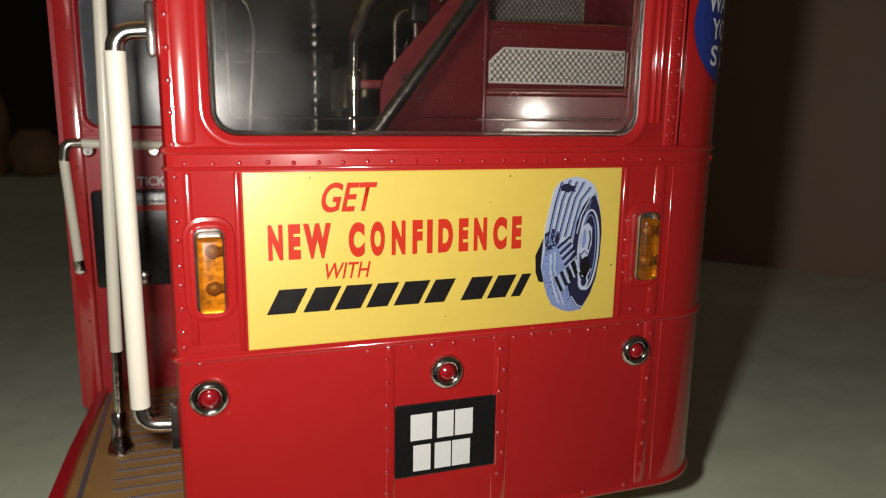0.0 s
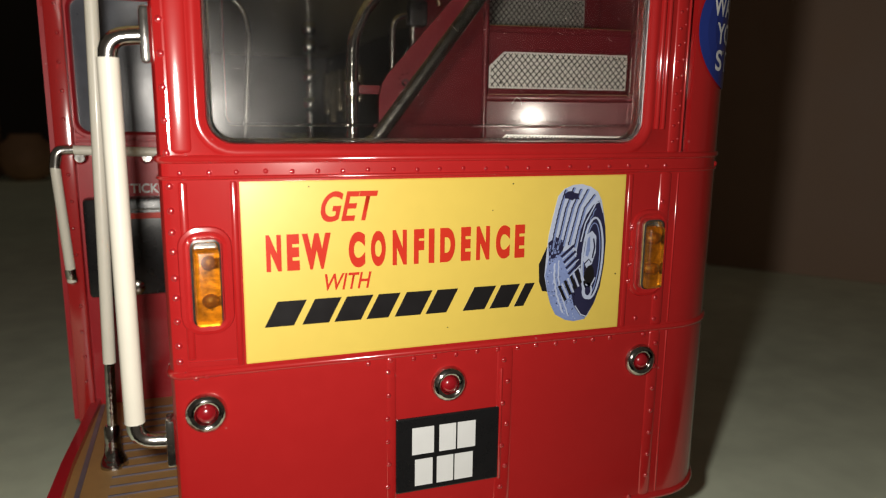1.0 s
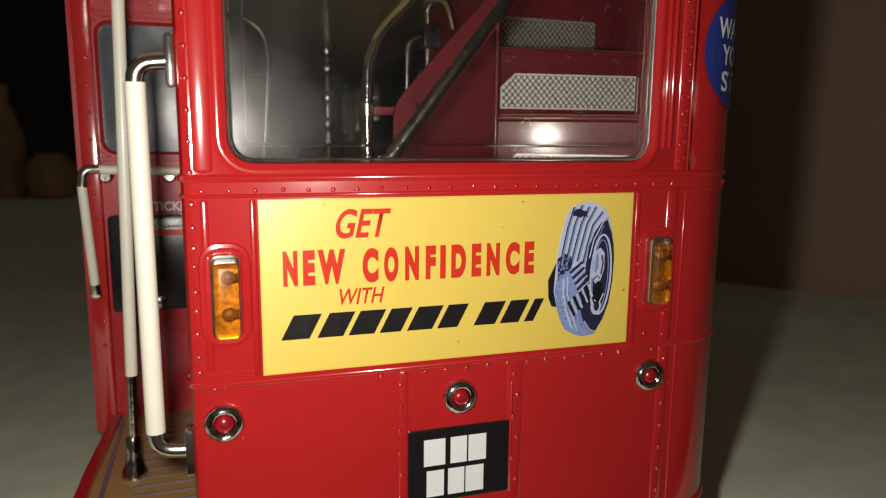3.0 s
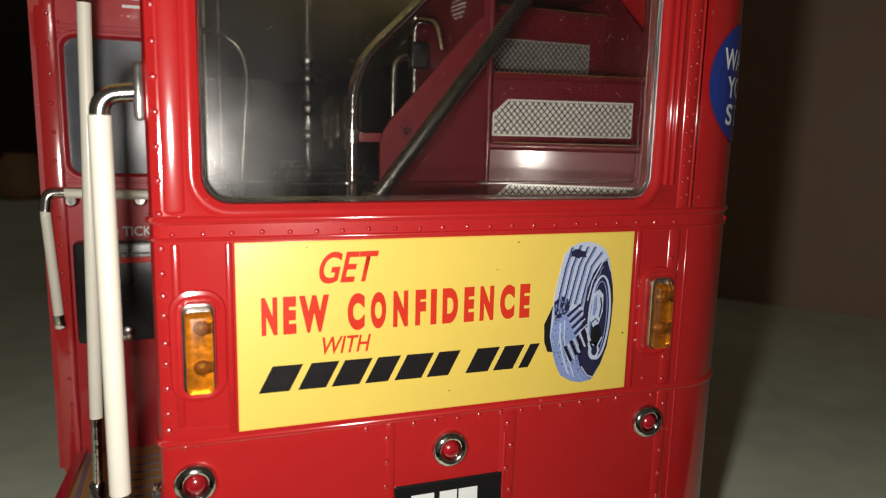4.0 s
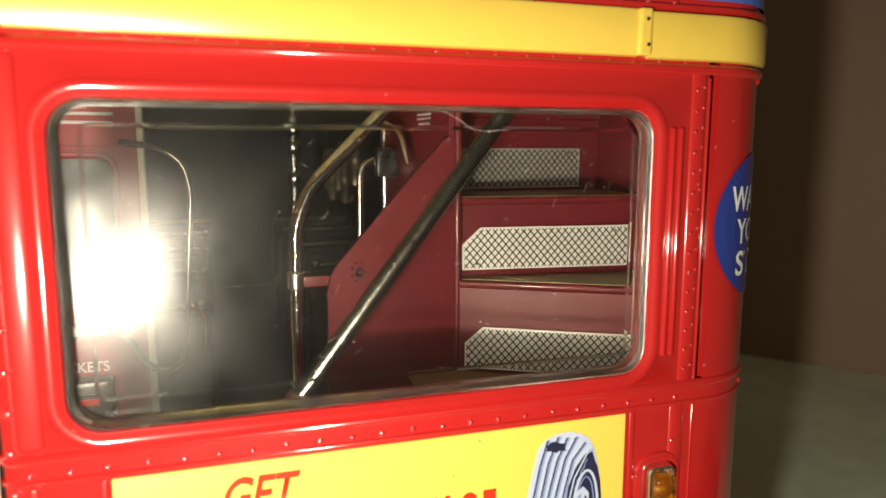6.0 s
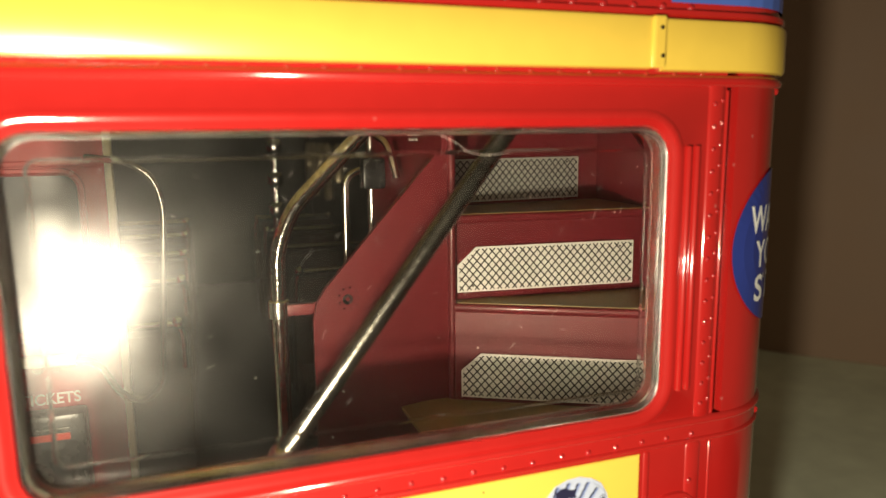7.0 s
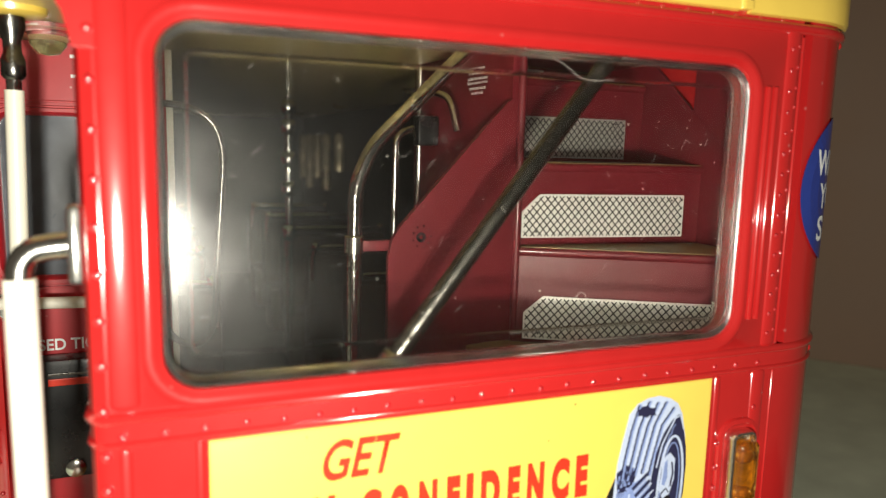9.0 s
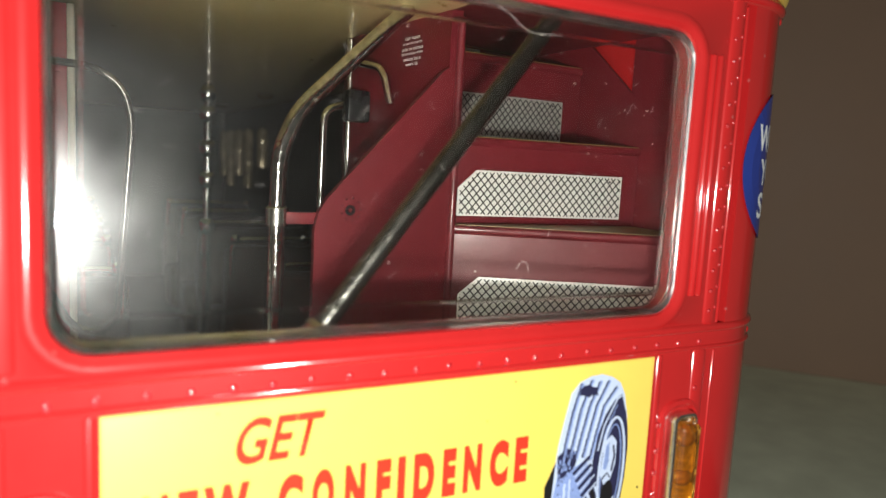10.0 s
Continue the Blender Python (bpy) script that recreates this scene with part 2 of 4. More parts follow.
def lettering(text, x0, x1, z0, z1, mat, parent, name, y=-0.006, slant=0.0, fat=0.0, rise=0.0, wrap=None):
    """Raised print with the built-in font, stretched into the given rectangle."""
    c = bpy.data.curves.new(name, "FONT")
    c.body, c.offset = text, fat
    ob = new(name, c)
    me = bpy.data.meshes.new_from_object(ob.evaluated_get(bpy.context.evaluated_depsgraph_get()))
    bpy.data.objects.remove(ob)
    bm = bmesh.new()
    bm.from_mesh(me)
    xs, ys = [v.co.x for v in bm.verts], [v.co.y for v in bm.verts]
    ax, bx, ay, by = min(xs), max(xs), min(ys), max(ys)
    for v in bm.verts:
        u, w = (v.co.x - ax) / (bx - ax), (v.co.y - ay) / (by - ay)
        x, z = x0 + u * (x1 - x0) + slant * (w - 0.5) * (z1 - z0), z0 + w * (z1 - z0) + rise * u
        v.co = (x, y, z)
        if wrap:
            v.co = wrap(x, z)
    return part(name, bm, mat, parent)


def bent(x, z, off=0.004, corner=0.27, right=1.965):
    """A point of a print that runs round the offside rear corner; x runs along the skin."""
    c = right - corner
    if x <= c:
        return (x, -off, z)
    a = (x - c) / corner
    return (c + (corner + off) * math.sin(a), corner - (corner + off) * math.cos(a), z)


# ---- setting: table, board, room ----
TABLE_FRONT = -0.45


def place_setting():
    top = part("table_surface", prism([(-9, TABLE_FRONT), (13, TABLE_FRONT), (13, 18.7), (-9, 18.7)], -0.8, 0.0), TABLE)
    tagged(top, "pale green speckled table top under the model bus", "table", kind="structure")
    # a tall brown board stands at a slant behind the bus
    a, b = Vector((3.2, 7.75, 0)), Vector((11.5, -2.1, 0))
    d = (b - a).normalized()
    n = Vector((-d.y, d.x, 0)) * 0.5
    bm = prism([(p.x, p.y) for p in (a, b, b + n, a + n)], 0.003, 16.0)
    tagged(part("backdrop_board", bm, BOARD), "plain dull brown upright board standing on the table", "board", kind="structure")

    # added to close the room; near-black, so the wall holds the background dark
    tagged(part("floor", box(-45, 45, -30, 30, -19, -18), DARK), "added near-black floor far below the table", "floor", kind="structure")
    tagged(part("wall_north", box(-45, 45, 30, 30.6, -18, 40), DARK), "added near-black wall keeping the background dark, far behind the table", "wall", kind="structure")


def ornament(name, x, y, profile, mat, label):
    tagged(part(name, lathe((x, y, 0.003), profile, 24, "z"), mat, None, smooth=50, base=(x, y, 0)), label, "ornament")


place_setting()
ornament("round_jar", -3.75, 17.6, [(0.30, 0.0), (0.52, 0.15), (0.62, 0.50), (0.55, 0.85), (0.36, 1.02), (0.34, 1.10), (0.001, 1.10)], CLAY, "round pale brown jar near the table edge")
ornament("tall_jar", -4.85, 18.0, [(0.38, 0.0), (0.50, 0.3), (0.48, 1.5), (0.30, 2.1), (0.20, 2.3), (0.22, 2.75), (0.001, 2.75)], CLAY, "tall dark brown jar near the table edge")
ornament("squat_jar", -5.6, 17.2, [(0.40, 0.0), (0.60, 0.2), (0.60, 0.9), (0.45, 1.2), (0.001, 1.25)], CLAY, "squat brown jar near the table edge")

# ---- the model bus ----
bus = new("model_bus")
bus.location = Vector((0.67, 1.5, 0)) * S
tagged(bus, "red diecast model double-decker bus with open rear platform", "model bus")

IN = 0.05
panel_low = part("lower_panel", shell(plan(), plan(-IN), 0.29, 1.0), RED, bus, smooth=35)
panel_mid = part("waist_panel", shell(plan(), plan(-IN), 1.0, 1.6), RED, bus, smooth=35)

WIN = (0.085, 1.505, 1.655, 2.365)


def window_panel():
    x0, x1, z0, z1 = WIN
    edge = [(x, 0.0, z) for x, z in rounded(-0.018, 1.66, 1.6, 2.49, 0.0005)]
    prof = rings(x0, x1, z0, z1, 0.075, [(0.042, 0.0), (0.038, -0.0025), (0.032, -0.0050), (0.025, -0.0060), (0.017, -0.0045), (0.010, 0.0005), (0.003, 0.003), (0.0, 0.008), (0.0, 0.06)])
    bm = loft([edge] + prof)
    back = [(x, 0.06, z) for x, z in rounded(-0.018, 1.66, 1.6, 2.49, 0.0005)]
    loft([prof[-1], back], bm=bm)
    pts = plan()
    loft([[(x, y, 1.6) for x, y in pts[:4]], [(x, y, 2.49) for x, y in pts[:4]]], closed=False, bm=bm)
    o, i = pts[4:], plan(-IN)[4:]
    shell(o, i, 1.6, 2.49, bm=bm)
    return part("window_panel", bm, RED, bus, smooth=35)


panel_win = window_panel()


def rear_window():
    x0, x1, z0, z1 = WIN
    bm = loft(rings(x0, x1, z0, z1, 0.075, [(-0.001, 0.062), (-0.001, 0.010), (-0.002, 0.006), (-0.005, 0.004), (-0.008, 0.006), (-0.011, 0.012), (-0.013, 0.020), (-0.014, 0.026), (-0.014, 0.060), (-0.001, 0.062)]))
    rim = part("rear_window", bm, RIM, bus, "glossy grey moulded rim", smooth=50)
    bm = loft(rings(x0, x1, z0, z1, 0.075, [(-0.014, 0.036), (-0.013, 0.046)]), cap0=True, cap1=True)
    for v in bm.verts:  # tilted nearly two degrees to steer where the torch's reflection falls
        v.co.y -= 0.030 * (v.co.x - 0.795)
    pane = part("pane", bm, PANE, rim, "smudged clear plastic pane with dust and hairs")
    pane.visible_shadow = False
    face = lambda x: 0.0355 - 0.030 * (x - 0.795)
    for pts in (((0.93, 2.352), (0.97, 2.335), (1.00, 2.31), (1.04, 2.305), (1.10, 2.31)), ((1.02, 1.78), (1.035, 1.80), (1.05, 1.795), (1.055, 1.775))):
        part("hair", tube([(x, face(x) - 0.002, z) for x, z in pts], 0.0004, 5, 0.02), HAIR, pane)
    lip = loft(rings(x0, x1, z0, z1, 0.075, [(-0.048, 0.046), (-0.051, 0.050), (-0.055, 0.050), (-0.058, 0.046)]))
    for v in lip.verts:
        v.co.y -= 0.030 * (v.co.x - 0.795)
    part("inner_lip", lip, LIP, rim, smooth=60)
    r = random.Random(8)
    for k in range(60):
        x, z, a, l = r.uniform(x0 + 0.05, x1 - 0.08), r.uniform(z0 + 0.05, z1 - 0.06), r.uniform(-1.2, 1.2), r.uniform(0.006, 0.024)
        q = [(x + l * t * math.cos(a), z + l * t * math.sin(a) + 0.2 * l * t * t) for t in (0, 0.5, 1)]
        if all(x0 + 0.03 < u < x1 - 0.03 and z0 + 0.03 < w < z1 - 0.03 for u, w in q):
            part("scratch", tube([(u, face(u), w) for u, w in q], 0.00022, 4), HAIR, pane)
    for k in range(40):
        x, z, a = r.uniform(x0 + 0.05, x1 - 0.05), r.uniform(z0 + 0.05, z1 - 0.05), r.choice((0.0005, 0.0006, 0.0008, 0.0014))
        part("dust_speck", lathe((x, face(x), z), [(a, 0.0), (a * 0.7, -0.0015), (0.0003, -0.002)], 6), WHITE, pane)
    return rim


window = rear_window()


def moulding(name, z, h, proud, parent, label=""):
    """A raised half-round bead round the rear and offside."""
    q = [(0.0, z - h), (proud * 0.8, z - h * 0.6), (proud, z), (proud * 0.8, z + h * 0.6), (0.0, z + h)]
    bm = loft([[(x, y, zz) for x, y in plan(o)] for o, zz in q], closed=False)
    return part(name, bm, RED, parent, label, smooth=50)


moulding("bead", 1.612, 0.012, 0.010, bus)
moulding("bead", 1.560, 0.006, 0.007, bus)
moulding("bead", 0.985, 0.012, 0.010, bus)
moulding("bead", 2.470, 0.014, 0.014, bus)
moulding("bead", 0.305, 0.014, 0.012, bus)
for z in (0.985, 1.575, 2.452):
    part("bump", lathe((1.880, 0.088, z), [(0.0, -0.02), (0.009, -0.016), (0.013, -0.003), (0.013, 0.04)], 12), RED, panel_low, smooth=40)


def upright(name, x, z0, z1, w, proud, parent, mat=None):
    q = [(-w * math.cos(radians(a)), 0.001 - proud * math.sin(radians(a))) for a in range(0, 181, 20)]
    e = min(0.5 * w, 0.1 * (z1 - z0))
    bm = loft([[(x + dx * f, 0.001 + (y - 0.001) * f, z) for dx, y in q] for f, z in ((0.05, z0), (0.6, z0 + 0.25 * e), (0.9, z0 + 0.6 * e), (1.0, z0 + e), (1.0, z1 - e), (0.9, z1 - 0.6 * e), (0.6, z1 - 0.25 * e), (0.05, z1))], closed=False)
    return part(name, bm, mat or RED, parent, smooth=60)


for x, w in ((0.612, 0.016), (1.012, 0.030)):
    upright("cover_strip", x, 0.31, 0.976, w, 0.0045, panel_low)
upright("cover_strip", 1.612, 0.31, 0.978, 0.024, 0.006, panel_low)
upright("cover_strip", 1.612, 0.992, 1.558, 0.024, 0.006, panel_mid)
upright("cover_strip", 1.632, 1.618, 2.475, 0.024, 0.008, panel_win)
upright("cover_strip", 0.014, 1.625, 2.455, 0.028, 0.006, panel_win)
for z0, z1, own in ((0.32, 0.97, panel_low), (1.0, 1.55, panel_mid), (1.625, 2.45, panel_win)):
    upright("seam", 1.664, z0, z1, 0.004, 0.004, own)
for x in (1.556, 1.580):
    upright("cover_strip", x, 1.70, 2.32, 0.009, 0.012, panel_win)
upright("cover_strip", 0.012, 1.03, 1.55, 0.012, 0.006, panel_mid)
upright("cover_strip", 0.148, 1.0, 1.55, 0.010, 0.006, panel_mid)
upright("cover_strip", 1.470, 1.0, 1.55, 0.010, 0.004, panel_mid)
part("cover_strip", slab([(0.0, 1.012), (0.14, 1.008), (0.14, 1.022), (0.0, 1.026)], -0.006, 0.001), RED, panel_mid)


# rivets: one small dome, shared
def dome():
    bm = bmesh.new()
    loft([[(r * math.cos(2 * math.pi * k / 8), d, r * math.sin(2 * math.pi * k / 8)) for k in range(8)] for r, d in ((0.0130, 0.002), (0.0122, -0.0016), (0.0100, -0.0050), (0.0063, -0.0074), (0.0022, -0.0084))], cap1=True, bm=bm)
    me = bpy.data.meshes.new("rivet")
    for f in bm.faces:
        f.smooth = True
    bmesh.ops.transform(bm, matrix=Matrix.Scale(S, 4), verts=bm.verts)
    bmesh.ops.recalc_face_normals(bm, faces=bm.faces)
    bm.to_mesh(me)
    bm.free()
    me.materials.append(GLINT_RED)
    return me


RIVET = dome()


def rivet(x, z, parent, y=0.0, k=1.0, turn=0.0):
    ob = new("rivet", RIVET)
    ob.parent = parent
    ob.location = Vector((x, y, z)) * S - bus.location
    ob.scale = (0.86 * k, 0.86 * k, 0.86 * k)
    ob.rotation_euler = (0, 0, turn)


rnd = random.Random(4)
for k in range(22):
    rivet(0.0085 + k * 0.0760 + rnd.uniform(-0.003, 0.003), 1.576 + rnd.uniform(-0.002, 0.002), panel_mid, k=0.72)
for k in range(21):
    rivet(0.09 + k * 0.0745 + rnd.uniform(-0.006, 0.006), 2.482, panel_win, k=0.7)
for k in range(13):
    rivet(0.5374 + k * 0.0738 + rnd.uniform(-0.003, 0.003), 0.965 + rnd.uniform(-0.002, 0.002), panel_low, k=0.85)
for k in range(15):
    rivet(1.622, 1.66 + k * 0.054, panel_win, -0.008, 0.55)
    rivet(1.645, 1.672 + k * 0.054 + rnd.uniform(-0.004, 0.004), panel_win, -0.006, 0.50)
for k in range(7):
    rivet(1.612, 0.40 + k * 0.088, panel_low, -0.008, 0.85)
    rivet(0.600 + rnd.uniform(-0.004, 0.004), 0.45 + k * 0.08, panel_low, -0.006, 0.8)
    rivet(1.004 + 0.016 * (k % 2), 0.46 + k * 0.078, panel_low, -0.007, 0.85)
for k in range(9):
    rivet(-0.022, 1.02 + k * 0.065 + rnd.uniform(-0.01, 0.01), panel_mid, -0.001, 0.95, -0.15)
    rivet(0.10 + k * 0.18, 0.325, panel_low, -0.010, 0.8)
for k in range(10):
    rivet(-0.024, 1.63 + k * 0.088, panel_win, 0.001, 0.95, -0.15)
for x, z in ((1.52, 1.03), (1.60, 1.02), (1.60, 1.10), (1.48, 1.17), (1.48, 1.23), (1.48, 1.29), (1.48, 1.36), (1.60, 1.45), (1.56, 0.965), (0.02, 0.975), (0.05, 0.98)):
    rivet(x, z, panel_mid, -0.004, 0.8)


# ---- poster on the waist panel ----
def poster():
    bm = slab([(0.168, 1.008), (1.4425, 1.008), (1.4425, 1.544), (0.168, 1.544)], -0.004, 0.0)
    sheet = part("poster", bm, YELLOW, bus, "yellow printed advertisement for tyres")
    part("border", loft([[(x, -0.0035, z) for x, z in ((0.164, 1.004), (1.4465, 1.004), (1.4465, 1.548), (0.164, 1.548))], [(x, -0.0015, z) for x, z in ((0.164, 1.004), (1.4465, 1.004), (1.4465, 1.548), (0.164, 1.548))]], cap0=True), CREAM, sheet)
    lettering("GET", 0.395, 0.559, 1.423, 1.515, INK_RED, sheet, "lettering", slant=0.22, fat=0.022)
    def spaced(word, starts, widths, z0, z1):
        for ch, x, w in zip(word, starts, widths):
            lettering(ch, x, x + w, z0, z1, INK_RED, sheet, "letter", fat=0.068)

    spaced("NEW", (0.231, 0.291, 0.336), (0.044, 0.037, 0.086), 1.281, 1.391)
    spaced("CONFIDENCE", (0.476, 0.545, 0.614, 0.683, 0.732, 0.770, 0.841, 0.894, 0.963, 1.031), (0.051, 0.047, 0.046, 0.034, 0.019, 0.051, 0.034, 0.047, 0.050, 0.036), 1.279, 1.390)
    lettering("WITH", 0.397, 0.541, 1.212, 1.264, INK_RED, sheet, "lettering", slant=0.2, fat=0.012)
    for x, z, r in ((1.02, 1.525, 0.0025), (0.95, 1.44, 0.002), (1.425, 1.20, 0.003), (0.36, 1.53, 0.002), (0.80, 1.06, 0.002), (1.28, 1.49, 0.002)):
        part("mark", lathe((x, -0.004, z), [(r, 0.0005), (r, -0.0008)], 7), INK_BLACK, sheet)
    # the maker's name and type stand as plain slanted blocks
    for x0, x1 in ((0.240, 0.326), (0.351, 0.432), (0.449, 0.532), (0.550, 0.620), (0.641, 0.726), (0.744, 0.814), (0.872, 0.948), (0.967, 1.035), (1.056, 1.090)):
        g = 0.020
        part("print_block", slab([(x0 - g, 1.112), (x1 - g, 1.112), (x1 + g, 1.189), (x0 + g, 1.189)], -0.006, -0.004), INK_BLACK, sheet)
    tyre(sheet)


def tyre(sheet):
    """Printed tyre, drawn in flat inks laid over one another; u runs across and v down the print."""
    rr = random.Random(12)

    def at(u, v):
        u, v = u + 950, v + 313
        return -1.0537 + 0.002239 * u + 0.0001068 * v, 2.268 - 0.000115 * u - 0.002017 * v

    def ink(pts, level, mat):
        y = -0.0050 - level * 0.0005
        part("tyre_print", slab([at(*p) for p in pts], y, -0.004), mat, sheet)

    def oval(cu, cv, a, b, lean, n=36, a0=0, a1=360):
        l, out = radians(lean), []
        for k in range(n + (a1 - a0 < 360)):
            w = radians(a0 + (a1 - a0) * k / n)
            x, y = a * math.cos(w), b * math.sin(w)
            out.append((cu + x * math.cos(l) - y * math.sin(l), cv + x * math.sin(l) + y * math.cos(l)))
        return out

    def stroke(pts, w, level, mat, zig=0.0, step=6.0):
        """A ribbon of ink along a line, notched like a tread groove where zig is given."""
        Q = [Vector(p) for p in pts]
        fine = []
        for p, q in zip(Q, Q[1:]):
            n = max(1, int((q - p).length / step))
            fine += [p.lerp(q, k / n) for k in range(n)]
        fine.append(Q[-1])
        left, right = [], []
        for k, p in enumerate(fine):
            d = (fine[min(k + 1, len(fine) - 1)] - fine[max(k - 1, 0)]).normalized()
            nrm = Vector((-d.y, d.x))
            o = zig * (1 if k % 2 else -1)
            left.append(p + nrm * (w / 2 + o))
            right.append(p - nrm * (w / 2 - o))
        y = -0.0050 - level * 0.0005
        bm = loft([[(x, y, z) for x, z in (at(*p) for p in left)], [(x, y, z) for x, z in (at(*p) for p in right)]], closed=False)
        part("tyre_print", bm, mat, sheet)

    body = [(34, 22), (45, 9), (60, 2), (75, 0), (90, 4), (102, 12), (109, 27), (114, 57), (116, 87), (114, 127), (108, 167), (98, 202), (85, 227), (78, 235), (60, 238), (45, 235), (28, 225), (20, 207), (15, 187), (10, 157), (14, 117), (18, 87), (25, 57)]
    ink([(15, 107), (1, 137), (1, 167), (6, 183), (20, 185), (24, 140)], 0, INK_BLACK)
    ink(body, 1, INK_PALE)
    # blue carcass below the cut-away tread
    ink([(16, 132), (34, 120), (56, 108), (66, 130), (64, 170), (70, 200), (80, 234), (60, 238), (45, 235), (28, 225), (20, 207), (15, 187), (11, 157)], 2, INK_SKY)
    ink([(17, 100), (30, 90), (46, 98), (40, 116), (18, 138)], 3, INK_NAVY)
    for k in range(34):
        u, v = rr.uniform(16, 44), rr.uniform(95, 135)
        ink([(u, v), (u + 2.4, v - 1), (u + 2.0, v + 3), (u - 0.4, v + 3)], 4, INK_SKY)
    for k in range(120):
        u, v = rr.uniform(14, 62), rr.uniform(142, 232)
        if u > 14 + max(0, v - 180) * 0.5:
            ink([(u, v), (u + 1.5, v), (u + 1.5, v + 1.4), (u, v + 1.4)], 4, INK_PALE if k % 2 else INK_NAVY)
    stroke([(27, 135), (26, 160), (30, 190), (40, 222)], 3.0, 5, INK_PALE, 0.5)
    stroke([(34, 130), (33, 160), (38, 190), (50, 228)], 2.2, 5, INK_PALE, 0.4)
    # dark sidewall
    ink([(104, 27), (110, 42), (115, 72), (116, 97), (113, 137), (106, 177), (95, 207), (80, 232), (70, 226), (60, 210), (56, 190), (62, 150), (66, 110), (72, 78), (82, 52), (94, 35)], 4, INK_NAVY)
    for pts in (((90, 10), (104, 22), (111, 48)), ((72, 98), (80, 66), (98, 32), (106, 28)), ((62, 210), (72, 226), (82, 230))):
        stroke(pts, 2.0, 5, INK_PALE)
    stroke([(74, 120), (82, 75), (98, 40)], 1.3, 5, INK_SKY, 0.8)
    # zigzag grooves of the tread
    for pts in (((46, 10), (35, 45), (26, 85), (20, 120)), ((60, 6), (46, 42), (36, 85), (29, 112)), ((72, 8), (58, 38), (47, 78), (40, 106)), ((84, 8), (68, 38), (57, 78), (50, 104)), ((96, 16), (78, 40), (68, 75), (60, 108))):
        stroke([(u + 2.6, v) for u, v in pts], 3.0, 4, INK_SKY, 0.0)
        stroke(pts, 2.0, 5, INK_NAVY, 0.35, 4.0)
    ink([(45, 17), (51, 13), (58, 12), (61, 15), (70, 16), (68, 22), (70, 26), (61, 25), (57, 28), (50, 25), (44, 25)], 6, INK_NAVY)
    # plies: a fan of stripes above, slats below
    for k in range(4):
        stroke([(38 + 4 * k, 124 + 10 * k), (60 + 3 * k, 104 + 10 * k)], 4.0, 7, INK_NAVY)
        stroke([(40 + 4 * k, 128 + 10 * k), (62 + 3 * k, 108 + 10 * k)], 1.8, 8, INK_PALE)
    for k in range(4):
        stroke([(34 + 10 * k, 174 - 9 * k), (45 + 9 * k, 200 - 10 * k)], 5.0, 7, INK_BLACK)
        stroke([(39 + 10 * k, 170 - 9 * k), (50 + 9 * k, 196 - 10 * k)], 3.2, 8, INK_PALE)
    # rim and hub
    ring = oval(92, 127, 17.5, 71, 5)
    stroke(ring + ring[:1], 3.4, 6, INK_PALE, 0, 30)
    ring = oval(91, 128, 13.5, 63, 5)
    stroke(ring + ring[:1], 1.6, 6, INK_SKY, 0, 30)
    ink([(82, 86), (92, 79), (99, 88), (98, 116), (91, 137), (82, 143), (76, 130), (80, 104)], 7, INK_PALE)
    ink([(84, 92), (88, 88), (88, 112), (84, 124), (80, 122)], 8, INK_SKY)
    stroke([(94, 92), (96, 106), (92, 126)], 2.6, 8, INK_NAVY)
    stroke([(78, 136), (86, 128), (90, 134)], 2.2, 8, INK_NAVY)
    ink(oval(86, 160, 9, 22, 8, 18), 7, INK_BLACK)
    stroke([(80, 172), (88, 178), (97, 160)], 2.0, 8, INK_PALE)
    ink(oval(83, 184, 9, 15, 6, 18), 7, INK_PALE)
    ink(oval(84, 183, 5, 9, 6, 14), 8, INK_NAVY)


poster()


# ---- number plate: its characters stand as plain blocks ----
def number_plate():
    x0, x1, z0, z1 = 0.626, 0.992, 0.497, 0.760
    pl = part("number_plate", loft(rings(x0, x1, z0, z1, 0.004, [(0.0, 0.0), (0.0, -0.006), (-0.004, -0.008)], 2), cap1=True), BLACK, bus, "black plate with white blocks")
    for za, zb, cells in ((0.630, 0.725, ((0.680, 0.756), (0.775, 0.834), (0.840, 0.905))), (0.517, 0.612, ((0.690, 0.752), (0.767, 0.826), (0.831, 0.897)))):
        for xa, xb in cells:
            part("print_block", slab([(xa, za), (xb, za), (xb, zb), (xa, zb)], -0.0095, -0.008), INK_WHITE, pl)
    upright("edge_strip", 0.998, 0.49, 0.90, 0.007, 0.010, panel_low)


number_plate()


# ---- lamps ----
def tail_lamp(x, z, r=0.057):
    bez = part("tail_lamp", lathe((x, 0, z), [(r * 1.08, 0.002), (r * 1.06, -0.006), (r, -0.014), (r * 0.92, -0.020), (r * 0.78, -0.024), (r * 0.64, -0.022), (r * 0.53, -0.014), (r * 0.50, -0.004)], 28), PITTED, bus, "chrome bezel round red lens", smooth=40)
    part("reflector", lathe((x, 0, z), [(r * 0.60, -0.001), (r * 0.58, -0.004)], 20), INK_RED, bez)
    part("lens", lathe((x, 0, z), [(r * 0.50, -0.004), (r * 0.48, -0.014), (r * 0.40, -0.021), (r * 0.24, -0.026), (0.001, -0.028)], 24), RUBY, bez, "ruby red domed lens", smooth=60).visible_shadow = False


for x, z in ((0.043, 0.864), (0.808, 0.865), (1.553, 0.866)):
    tail_lamp(x, z)


